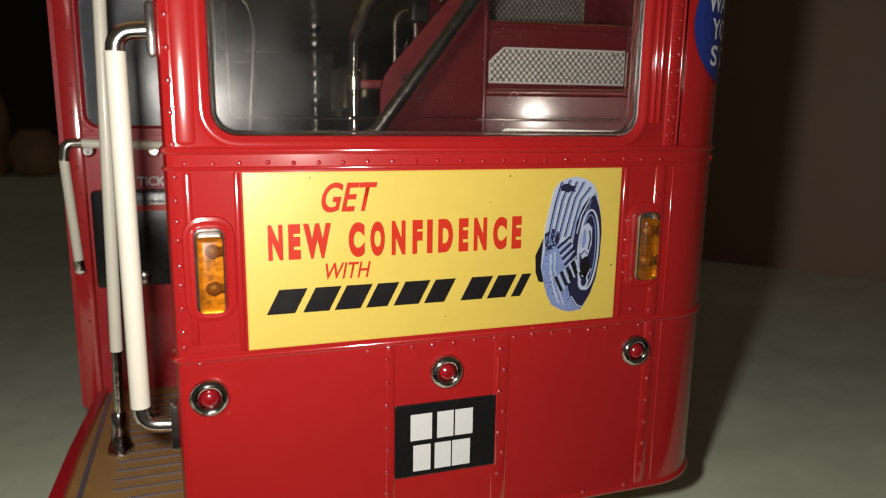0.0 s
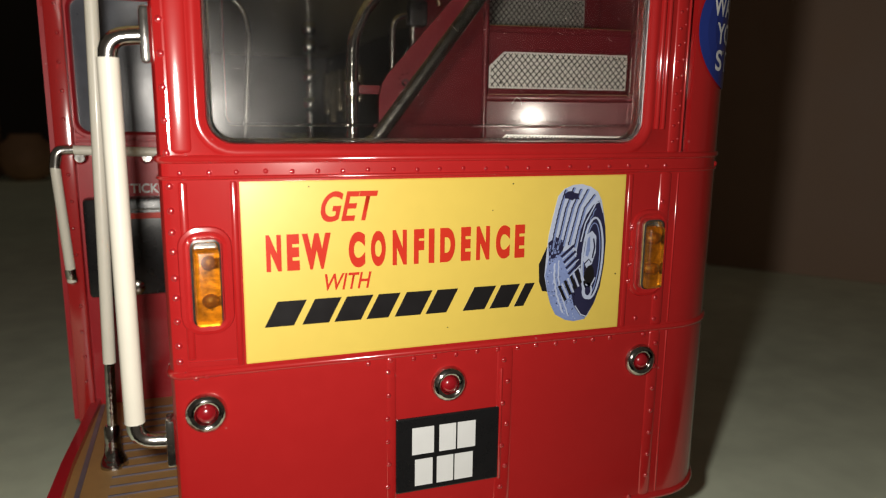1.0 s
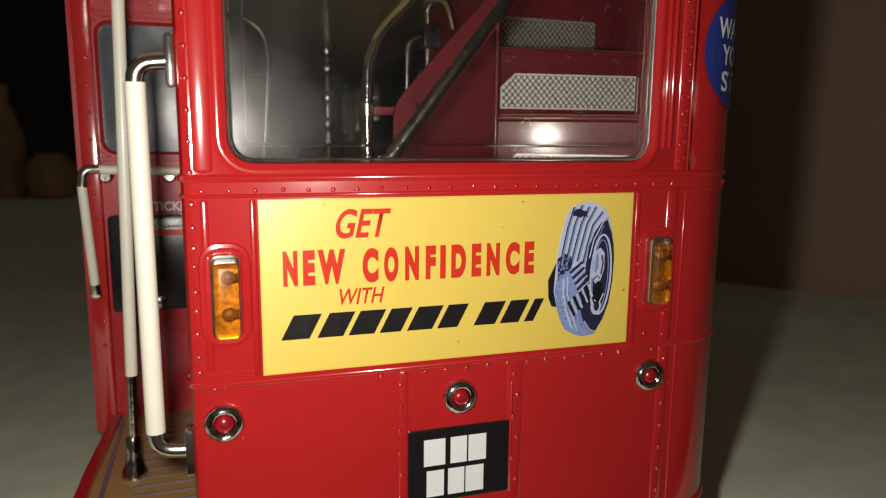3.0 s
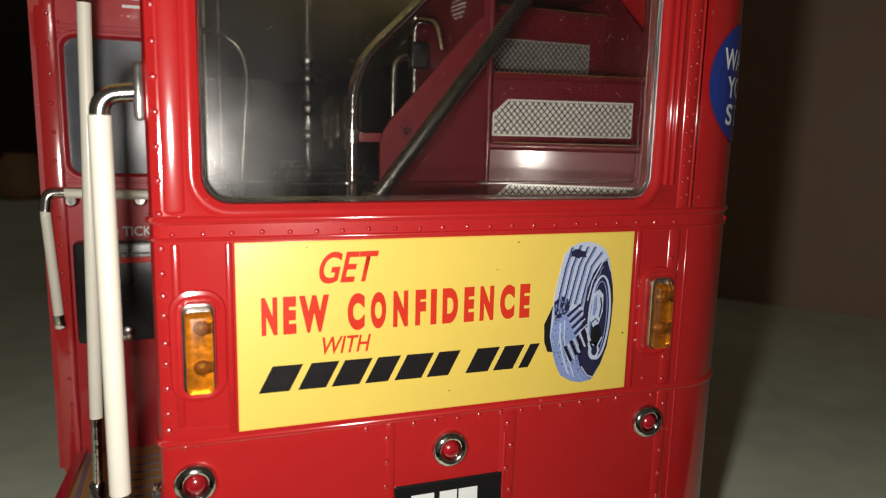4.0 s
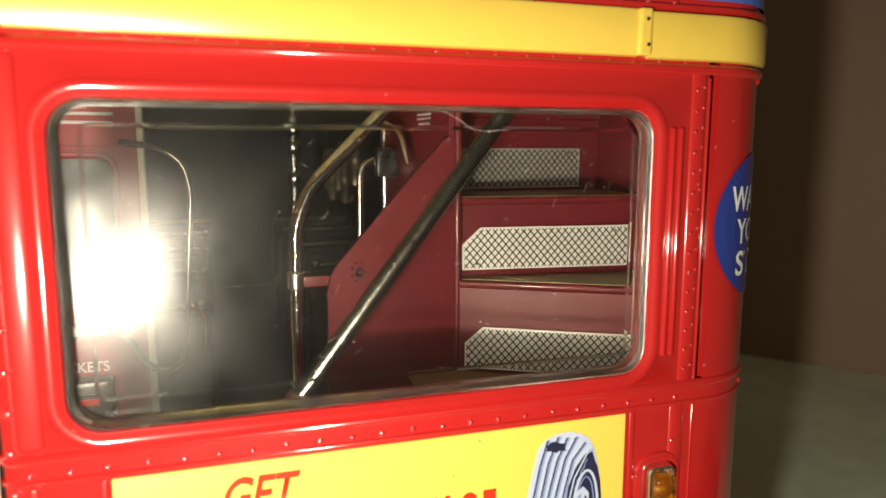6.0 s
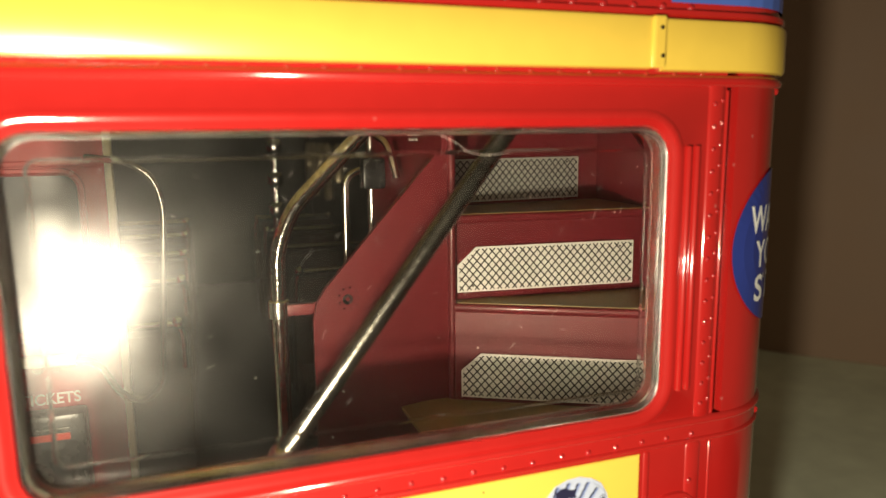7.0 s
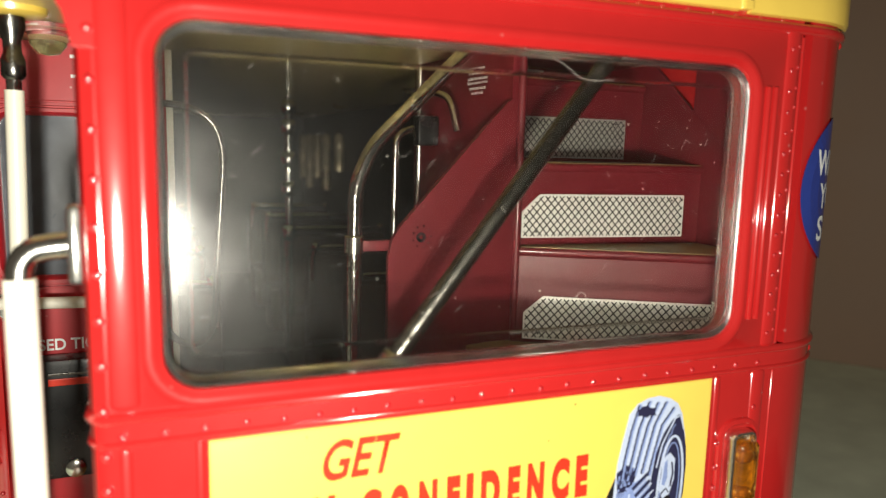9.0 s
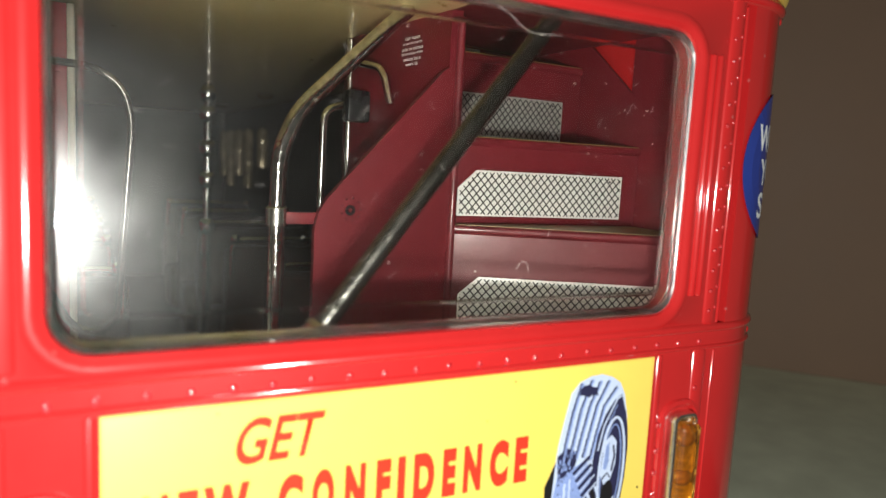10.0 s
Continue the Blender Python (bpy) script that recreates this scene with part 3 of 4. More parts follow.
def amber_lamp(x0, x1, z0, z1):
    part("lamp_surround", loft(rings(x0, x1, z0, z1, 0.03, [(0.030, 0.001), (0.026, -0.008), (0.016, -0.010), (0.006, -0.004), (0.001, -0.002)]), cap1=True), RED, bus, smooth=40)
    bez = part("side_lamp", loft(rings(x0, x1, z0, z1, 0.026, [(0.0, 0.0), (0.0, -0.020), (-0.004, -0.030), (-0.010, -0.032), (-0.014, -0.026), (-0.015, -0.012)]), cap1=True), CHROME, bus, "chrome bezel with amber lens", smooth=40)
    cx = (x0 + x1) / 2 + 0.007
    part("foil", loft(rings(x0 + 0.014, x1 - 0.010, z0 + 0.010, z1 - 0.030, 0.01, [(0.0, -0.012), (-0.002, -0.015)]), cap1=True), FOIL, bez)
    for dz in (0.3, 0.72):
        part("bulb", lathe((cx, 0, z0 + dz * (z1 - z0)), [(0.021, -0.014), (0.021, -0.022), (0.014, -0.028), (0.001, -0.031)], 14), material_bulb, bez, smooth=50)
    bm = loft(rings(x0 + 0.012, x1 - 0.008, z0 + 0.008, z1 - 0.028, 0.012, [(0.0, -0.014), (0.0, -0.044), (-0.006, -0.052), (-0.014, -0.055)]), cap0=True, cap1=True)
    part("lens", bm, AMBER, bez, "ribbed amber plastic lens", smooth=40).visible_shadow = False


material_bulb = material("bulb_brown", (0.12, 0.05, 0.012), 0.45, vary=0.2)
amber_lamp(0.018, 0.108, 1.134, 1.394)
amber_lamp(1.512, 1.600, 1.138, 1.394)


# ---- blue disc and upper deck ----
def side_disc():
    bm = bmesh.new()
    c, r, n = (1.905, 2.050), 0.205, 48
    mid = bm.verts.new(bent(*c))
    rows = []
    for f in (0.2, 0.4, 0.6, 0.8, 1.0):
        rows.append([bm.verts.new(bent(c[0] + f * r * math.cos(2 * math.pi * k / n), c[1] + f * r * math.sin(2 * math.pi * k / n))) for k in range(n)])
    for k in range(n):
        bm.faces.new((mid, rows[0][k], rows[0][(k + 1) % n]))
        for a, b in zip(rows, rows[1:]):
            bm.faces.new((a[k], a[(k + 1) % n], b[(k + 1) % n], b[k]))
    disc = part("safety_disc", bm, INK_BLUE, bus, "round blue sticker with white capitals")
    over = lambda x, z: bent(x, z, 0.0055)
    lettering("WATCH", 1.760, 2.050, 2.090, 2.162, INK_WHITE, disc, "lettering", fat=0.02, wrap=over)
    lettering("YOUR", 1.790, 2.030, 1.998, 2.070, INK_WHITE, disc, "lettering", fat=0.02, wrap=over)
    lettering("STEP", 1.795, 2.025, 1.906, 1.978, INK_WHITE, disc, "lettering", fat=0.02, wrap=over)


side_disc()


def plan_up(off=0.0, left=-0.60, right=1.965, corner=0.27, far=8.0, n=8):
    pts = [(left - off, far)]
    for k in range(n + 1):
        a = radians(180 + 90 * k / n)
        pts.append((left + corner + (corner + off) * math.cos(a), corner + (corner + off) * math.sin(a)))
    pts += [(0.0, -off), (0.018, -off), (1.45, -off)]
    for k in range(n + 1):
        a = radians(-90 + 90 * k / n)
        pts.append((right - corner + (corner + off) * math.cos(a), corner + (corner + off) * math.sin(a)))
    return pts + [(right + off, far)]


def upper_deck():
    deck = part("upper_deck", shell(plan_up(0.0), plan_up(-0.05), 2.49, 4.05), RED, bus, smooth=35)
    part("valance", shell(plan_up(0.0)[:11], plan_up(-0.05)[:11], 2.44, 2.49), RED, deck, smooth=35)
    bm = loft([[(x, y, z) for x, y in plan_up(o)] for o, z in ((0.0, 4.05), (-0.03, 4.18), (-0.12, 4.28), (-0.26, 4.34))], closed=False)
    lid = plan_up(-0.26)
    bm.faces.new([bm.verts.new((x, y, 4.34)) for x, y in lid])
    part("roof", bm, RED, deck, smooth=50)
    # cream band in three lengths
    q = [(0.002, 2.494), (0.014, 2.497), (0.018, 2.504), (0.018, 2.602), (0.014, 2.610), (0.002, 2.613)]
    for a, b in ((0, 10), (11, 13), (12, 99)):
        def cut(o):
            pts = plan_up(o)[a:b] if a != 12 else [(1.462, -o)] + plan_up(o)[13:]
            return pts
        if a == 0:
            piece = [[(x, y, z - 0.012) for x, y in plan_up(o)[0:11][:-1] + [(0.000, -o)]] for o, z in q]
        elif a == 11:
            piece = [[(0.026, -o, z), (0.5, -o, z), (1.0, -o, z), (1.432, -o, z)] for o, z in q]
        else:
            piece = [[(x, y, z - 0.004) for x, y in cut(o)] for o, z in q]
        bm = loft(piece, closed=False)
        for e in (0, -1):
            bm.faces.new([bm.verts.new(l[e]) for l in piece])
        part("band", bm, CREAM, deck, "cream yellow waist band", smooth=40)
    part("band_clip", box(1.430, 1.464, -0.026, 0.0, 2.496, 2.612, 0.006), CREAM, deck)
    for z in (2.523, 2.585):
        part("band_screw", lathe((1.449 + 0.006 * math.sin(z * 90), -0.026, z), [(0.006, 0.001), (0.004, -0.003)], 8), DULL, deck)
    part("corner_filler", box(-0.0485, 0.002, -0.0008, 0.06, 2.30, 2.492, 0.0006), RED, deck)
    part("seam_gap", box(0.001, 0.009, -0.019, 0.0, 2.49, 2.612), INK_BLACK, deck)
    part("gusset", slab([(-0.048, 2.445), (-0.15, 2.445), (-0.115, 2.428), (-0.085, 2.40), (-0.062, 2.36), (-0.048, 2.30)], 0.004, 0.05), RED, deck)
    # raised seams
    for z, h, pr in ((2.622, 0.010, 0.012),):
        bm = loft([[(x, y, zz) for x, y in plan_up(o)] for o, zz in ((0.0, z - h), (pr, z - h * 0.5), (pr, z + h * 0.5), (0.0, z + h))], closed=False)
        part("bead", bm, RED, deck, smooth=60)
    for k in range(24):
        if abs(-0.25 + k * 0.078 - 0.01) > 0.03:
            rivet(-0.25 + k * 0.078, 2.634, deck, 0.0, 0.95)
    for k in range(3):
        rivet(-0.21 + k * 0.075, 2.465, deck, 0.0, 0.95)
    upright("cover_strip", 0.012, 2.645, 4.0, 0.012, 0.010, deck)
    upright("cover_strip", 1.440, 2.645, 4.0, 0.026, 0.010, deck)
    # destination glass, blank of readable words
    bl = part("destination_box", loft(rings(0.15, 1.315, 2.738, 3.15, 0.05, [(0.012, 0.0), (0.010, -0.008), (0.002, -0.009), (-0.004, -0.003)]), cap1=True), BLACK, deck, "black destination glass with white print", smooth=40)
    for k, (a, b) in enumerate(((1.02, 1.048), (1.056, 1.078), (1.086, 1.108), (1.116, 1.134), (1.142, 1.162))):
        part("print_block", slab([(a, 2.768), (b, 2.768), (b, 2.800), (a, 2.800)], -0.0055, -0.003), INK_WHITE, bl)
    # blue posters
    def wrapped(x0, x1, z0, z1, mat, name):
        xs = [x0 + (x1 - x0) * k / 16 for k in range(17)]
        bm = loft([[bent(x, z, 0.005) for x in xs] for z in (z0, z1)], closed=False)
        return part(name, bm, mat, deck, "blue printed poster")
    pb = wrapped(1.487, 2.20, 2.645, 3.1, POSTER_BLUE, "poster")
    over = lambda x, z: bent(x, z, 0.0065)
    lettering("10", 1.562, 1.632, 2.688, 2.762, INK_WHITE, pb, "lettering", fat=0.03, wrap=over)
    lettering("and", 1.662, 1.735, 2.694, 2.738, INK_WHITE, pb, "lettering", fat=0.015, wrap=over)
    lettering("2", 1.765, 1.81, 2.688, 2.762, INK_WHITE, pb, "lettering", fat=0.03, wrap=over)
    part("print_block", loft([[bent(x, z, 0.0065) for x in (1.585, 1.62, 1.67)] for z in (2.790, 2.806)], closed=False), INK_BLUE, pb)
    pl = part("poster", slab([(-0.30, 2.668), (-0.002, 2.668), (-0.002, 3.1), (-0.30, 3.1)], -0.005, 0.0), POSTER_BLUE, deck, "blue printed poster with white spots")
    for x, z in ((-0.055, 2.705), (-0.15, 2.73), (-0.11, 2.78)):
        part("spot", lathe((x, -0.005, z), [(0.020, 0.001), (0.020, -0.0015)], 16), INK_WHITE, pl)


upper_deck()


# ---- platform, bulkhead, rails ----
PZ = 0.36


def platform():
    fl = part("platform_floor", prism([(-0.47, 0.25), (-0.40, -0.04), (-0.05, -0.06), (-0.05, 0.055), (1.66, 0.055), (1.87, 0.26), (1.87, 1.46), (-0.47, 1.46)], 0.30, PZ), FLOOR, bus, "tan slatted platform floor")
    edge = [(-0.462, 1.46), (-0.500, 0.8), (-0.512, 0.25), (-0.48, 0.02), (-0.43, -0.07), (-0.36, -0.10), (-0.05, -0.10)]
    inn = [(-0.425, 1.46), (-0.458, 0.8), (-0.460, 0.25), (-0.435, 0.06), (-0.40, -0.02), (-0.34, -0.045), (-0.05, -0.045)]
    part("platform_edge", shell(edge, inn, 0.22, PZ + 0.03), RED_IN, bus, "red platform kerb", smooth=40)
    for k in range(19):
        y = 0.02 + k * 0.072
        part("tread_strip", box(-0.31, 0.60, y, y + 0.006, PZ, PZ + 0.006), GROOVE, fl)
    for x in (-0.425,):
        part("tread_strip", box(x, x + 0.018, 0.0, 1.42, PZ, PZ + 0.005), GROOVE, fl)


platform()
BY = 1.44


def bulkhead():
    x0, x1 = -0.545, 0.12
    win = (-0.425, 0.02, 1.645, 2.215)
    edge = [(x, BY, z) for x, z in rounded(x0, x1, 0.30, 2.47, 0.0005)]
    prof = rings(win[0], win[1], win[2], win[3], 0.05, [(0.030, BY), (0.026, BY - 0.012), (0.014, BY - 0.012), (0.006, BY - 0.002), (0.0, BY + 0.02), (0.0, BY + 0.05)])
    bm = loft([edge] + prof)
    loft([prof[-1], [(x, BY + 0.05, z) for x, z in rounded(x0, x1, 0.30, 2.47, 0.0005)]], bm=bm)
    bh = part("bulkhead", bm, RED_IN, bus, "dark red bulkhead of the platform", smooth=40)
    bm = bmesh.new()
    w, h = win[1] - win[0], win[3] - win[2]
    g = [[bm.verts.new((win[0] + w * i / 12, BY + 0.030 - 0.018 * (1 - (i / 6 - 1) ** 2) * (1 - 0.5 * (j / 6 - 1) ** 2), win[2] + h * j / 12)) for j in range(13)] for i in range(13)]
    for i in range(12):
        for j in range(12):
            bm.faces.new((g[i][j], g[i + 1][j], g[i + 1][j + 1], g[i][j + 1]))
    box(win[0], win[1], BY + 0.034, BY + 0.044, win[2], win[3], bm=bm)
    part("pane", bm, BULK_GLASS, bh, "dark tinted, slightly bulged window pane", smooth=40)
    part("pillar", box(x0 + 0.025, x0 + 0.100, BY - 0.05, BY + 0.10, 0.30, 2.52, 0.012), RED, bh, smooth=40)
    for z in (2.247, 2.265, 1.618, 1.603):
        part("bead", box(x0 + 0.05, x1 - 0.02, BY - 0.010, BY + 0.001, z - 0.004, z + 0.004, 0.002), RED_IN, bh)
    part("door_edge", box(x1, x1 + 0.024, BY - 0.012, BY + 0.06, 0.37, 2.47, 0.006), WHITE, bh, "cream door edge strip", smooth=40)
    # used-ticket box below the window
    tb = part("ticket_box", box(-0.425, -0.01, BY - 0.10, BY, 0.905, 1.355, 0.02), BLACK, bh, "black used-ticket box", smooth=40)
    part("slot_bar", box(-0.30, -0.06, BY - 0.108, BY - 0.099, 1.262, 1.288, 0.003), INK_RED, tb)
    part("slot_bar", box(-0.30, -0.06, BY - 0.106, BY - 0.099, 1.300, 1.308, 0.002), DULL, tb)
    part("latch", lathe((-0.225, BY - 0.10, 0.945), [(0.034, 0.002), (0.034, -0.008), (0.024, -0.014), (0.001, -0.014)], 16), CHROME, tb, smooth=40)
    lettering("USED TICKETS", -0.375, -0.03, 1.366, 1.410, INK_WHITE, bh, "lettering", y=BY - 0.003, fat=0.02)
    for k, (a, b) in enumerate(((-0.19, 0.04), (-0.15, 0.04), (-0.19, 0.04))):
        part("print_block", slab([(a, 2.418 - k * 0.034), (b, 2.418 - k * 0.034), (b, 2.430 - k * 0.034), (a, 2.430 - k * 0.034)], BY - 0.003, BY - 0.001), INK_WHITE, bh)
    for k in range(16):
        rivet(-0.475 + 0.004 * (k % 2), 0.5 + k * 0.12, bh, BY - 0.051, 0.8)
        rivet(-0.437, 1.60 + k * 0.045, bh, BY - 0.002, 0.5)
    # arched red gusset over the nearside opening
    arch = [(1.46, 2.05), (1.46, 2.52), (0.30, 2.52), (0.30, 2.476), (0.90, 2.474), (1.05, 2.466), (1.18, 2.448), (1.28, 2.418), (1.36, 2.37), (1.41, 2.30), (1.435, 2.20)]
    bm = loft([[(-0.535, y, z) for y, z in arch], [(-0.495, y, z) for y, z in arch]], cap0=True, cap1=True)
    part("arch", bm, RED, bh)


BULK_GLASS = material("dark_pane", (0.06, 0.07, 0.09), 0.30, vary=0.3, coat=0.7, coat_rough=0.33, bump=0.5, bump_scale=500)
bulkhead()


def rails():
    # white grab handle on the bulkhead
    g = part("grab_handle", tube([(-0.02, BY - 0.09, 1.555), (-0.505, BY - 0.09, 1.57), (-0.515, BY - 0.11, 1.50), (-0.495, BY - 0.06, 0.98)], 0.021, bend=0.06), WHITE, bus, "white sleeved grab handle with chrome ends", smooth=50)
    part("elbow", tube([(-0.44, BY - 0.09, 1.57), (-0.507, BY - 0.092, 1.568), (-0.515, BY - 0.11, 1.49)], 0.0235, bend=0.06), CHROME, g, smooth=50)
    part("door_loop", tube([(-0.04, BY - 0.09, 1.555), (0.05, BY - 0.09, 1.54), (0.12, BY - 0.09, 1.40), (0.20, BY - 0.09, 1.36), (0.265, BY - 0.09, 1.42), (0.315, BY - 0.09, 2.10), (0.285, BY - 0.09, 2.21), (0.20, BY - 0.09, 2.265), (0.06, BY, 2.28)], 0.013, 10, 0.06), DULL, g, smooth=50)
    part("end_fitting", tube([(-0.498, BY - 0.065, 1.04), (-0.494, BY - 0.06, 0.985), (-0.48, BY, 0.975)], 0.024, bend=0.03), CHROME, g, smooth=50)
    part("bracket", lathe((-0.42, BY - 0.075, 1.535), [(0.03, 0.075), (0.03, 0.0), (0.02, -0.012)], 14), CHROME, g, smooth=40)
    part("bracket", lathe((-0.15, BY - 0.075, 1.535), [(0.03, 0.075), (0.03, 0.0), (0.02, -0.012)], 14), CHROME, g, smooth=40)
    # upright pole of the platform
    y = 0.78
    lean = lambda z: -0.310 + (z - PZ) * 0.0255
    p = part("platform_pole", tube([(lean(PZ), y, PZ), (lean(2.47), y, 2.47)], 0.019), PITTED, bus, "white sleeved pole with dull metal ends", smooth=50)
    part("sleeve", tube([(lean(0.785), y, 0.785), (lean(2.262), y, 2.262)], 0.0235), WHITE, p, smooth=50)
    part("foot", lathe((lean(PZ), y, PZ), [(0.052, 0.0), (0.050, 0.02), (0.036, 0.05), (0.029, 0.10), (0.029, 0.16), (0.022, 0.17)], 16, "z"), PITTED, p, smooth=50)
    part("collar", lathe((lean(2.3), y, 2.29), [(0.022, 0.0), (0.030, 0.01), (0.030, 0.05), (0.022, 0.07), (0.022, 0.10), (0.034, 0.13), (0.034, 0.18)], 14, "z"), DULL, p, smooth=50)
    # white handrail fixed to the open edge of the rear panel
    x, y = -0.158, 0.06
    h = part("rear_handrail", tube([(-0.055, y, 1.945), (x, y, 1.935), (x, y, 0.775), (-0.055, y, 0.765)], 0.025, bend=0.075), CHROME, bus, "white sleeved handrail with chrome elbows", smooth=50)
    part("sleeve", tube([(x, y, 0.835), (x, y, 1.882)], 0.029), WHITE, h, smooth=50)
    for z in (0.765, 1.945):
        part("flange", box(-0.075, -0.048, y - 0.035, y + 0.035, z - 0.075, z + 0.075, 0.012), CHROME, h, smooth=40)
    # platform ceiling lamp and fittings
    part("ceiling_lamp", lathe((-0.205, 1.02, 2.47), [(0.07, 0.0), (0.07, -0.02), (0.055, -0.03), (0.05, -0.06), (0.03, -0.085), (0.001, -0.09)], 18, "z"), CLEAR, bus, "small clear domed lamp", smooth=50)
    part("pole_flange", lathe((-0.256, 0.78, 2.475), [(0.085, 0.0), (0.082, -0.014), (0.070, -0.022), (0.028, -0.024)], 22, "z"), CREAM, bus, smooth=40)
    for cx, cy in ((-0.34, 0.40), (-0.24, 0.36), (-0.256, 0.78), (-0.44, 1.20)):
        part("ceiling_fitting", lathe((cx, cy, 2.47), [(0.055, 0.0), (0.050, -0.010), (0.022, -0.016), (0.022, -0.06), (0.001, -0.065)], 16, "z"), CHROME, bus, smooth=50)


rails()


# ---- staircase ----
def clipped(poly, a, d):
    """The stretch of the line a + s * d inside a convex outline."""
    lo, hi = -9.0, 9.0
    n = len(poly)
    area = sum(poly[i][0] * poly[(i + 1) % n][1] - poly[(i + 1) % n][0] * poly[i][1] for i in range(n))
    for i in range(n):
        p, q = poly[i], poly[(i + 1) % n]
        ex, ez = q[0] - p[0], q[1] - p[1]
        side = (ex * (a[1] - p[1]) - ez * (a[0] - p[0])) * math.copysign(1, area)
        rate = (ex * d[1] - ez * d[0]) * math.copysign(1, area)
        if abs(rate) < 1e-9:
            if side < 0:
                return None
        elif rate > 0:
            lo = max(lo, -side / rate)
        else:
            hi = min(hi, -side / rate)
    return (lo, hi) if hi - lo > 0.004 else None


def riser_plate(step, a, b, z0, z1, x_cut=True, mat=None):
    """Bright plate with a raised dark lattice on the riser from plan point a to b."""
    a, b = Vector((*a, 0)), Vector((*b, 0))
    L = (b - a).length
    d = (b - a) / L
    nrm = Vector((d.y, -d.x, 0))
    h = z1 - z0
    out = [(0, 0), (L, 0), (L, h), (0.062, h), (0, h - 0.058)] if x_cut else [(0, 0), (L, 0), (L, h), (0, h)]

    def P(u, v, o):
        return a + d * u + nrm * o + Vector((0, 0, z0 + v))
    bm = loft([[P(u, v, 0.0) for u, v in out], [P(u, v, 0.007) for u, v in out]], cap0=True, cap1=True)
    pl = part("riser_plate", bm, mat or PLATE, step, "bright metal plate with black lattice")
    m = 0.006
    inner = [(m, m), (L - m, m), (L - m, h - m), (0.064, h - m), (m, h - 0.060)] if x_cut else [(m, m), (L - m, m), (L - m, h - m), (m, h - m)]
    bm = bmesh.new()
    pitch, w = 0.0190, 0.0021
    for sx in (1, -1):
        dd = Vector((sx * 0.66, 0.75)).normalized()
        px = Vector((dd.y, -dd.x))
        k0 = -40
        for k in range(k0, 60):
            s = (k * pitch) / abs(dd.y)
            r = clipped(inner, (s, 0.0), dd)
            if not r:
                continue
            e0, e1 = Vector((s, 0)) + dd * r[0], Vector((s, 0)) + dd * r[1]
            q = [e0 + px * w, e1 + px * w, e1 - px * w, e0 - px * w]
            bm.faces.new([bm.verts.new(P(t.x, t.y, 0.0085)) for t in q])
    part("lattice", bm, INK_BLACK, pl)
    for k in range(4):
        part("screw", lathe((0, 0, 0), [(0.004, 0.0), (0.003, -0.003)], 8), INK_BLACK, pl).location = (P(0.05 + k * (L - 0.1) / 3, h - 0.018 if k % 2 else 0.02, 0.009)) * S - Vector((0, 0, 0))


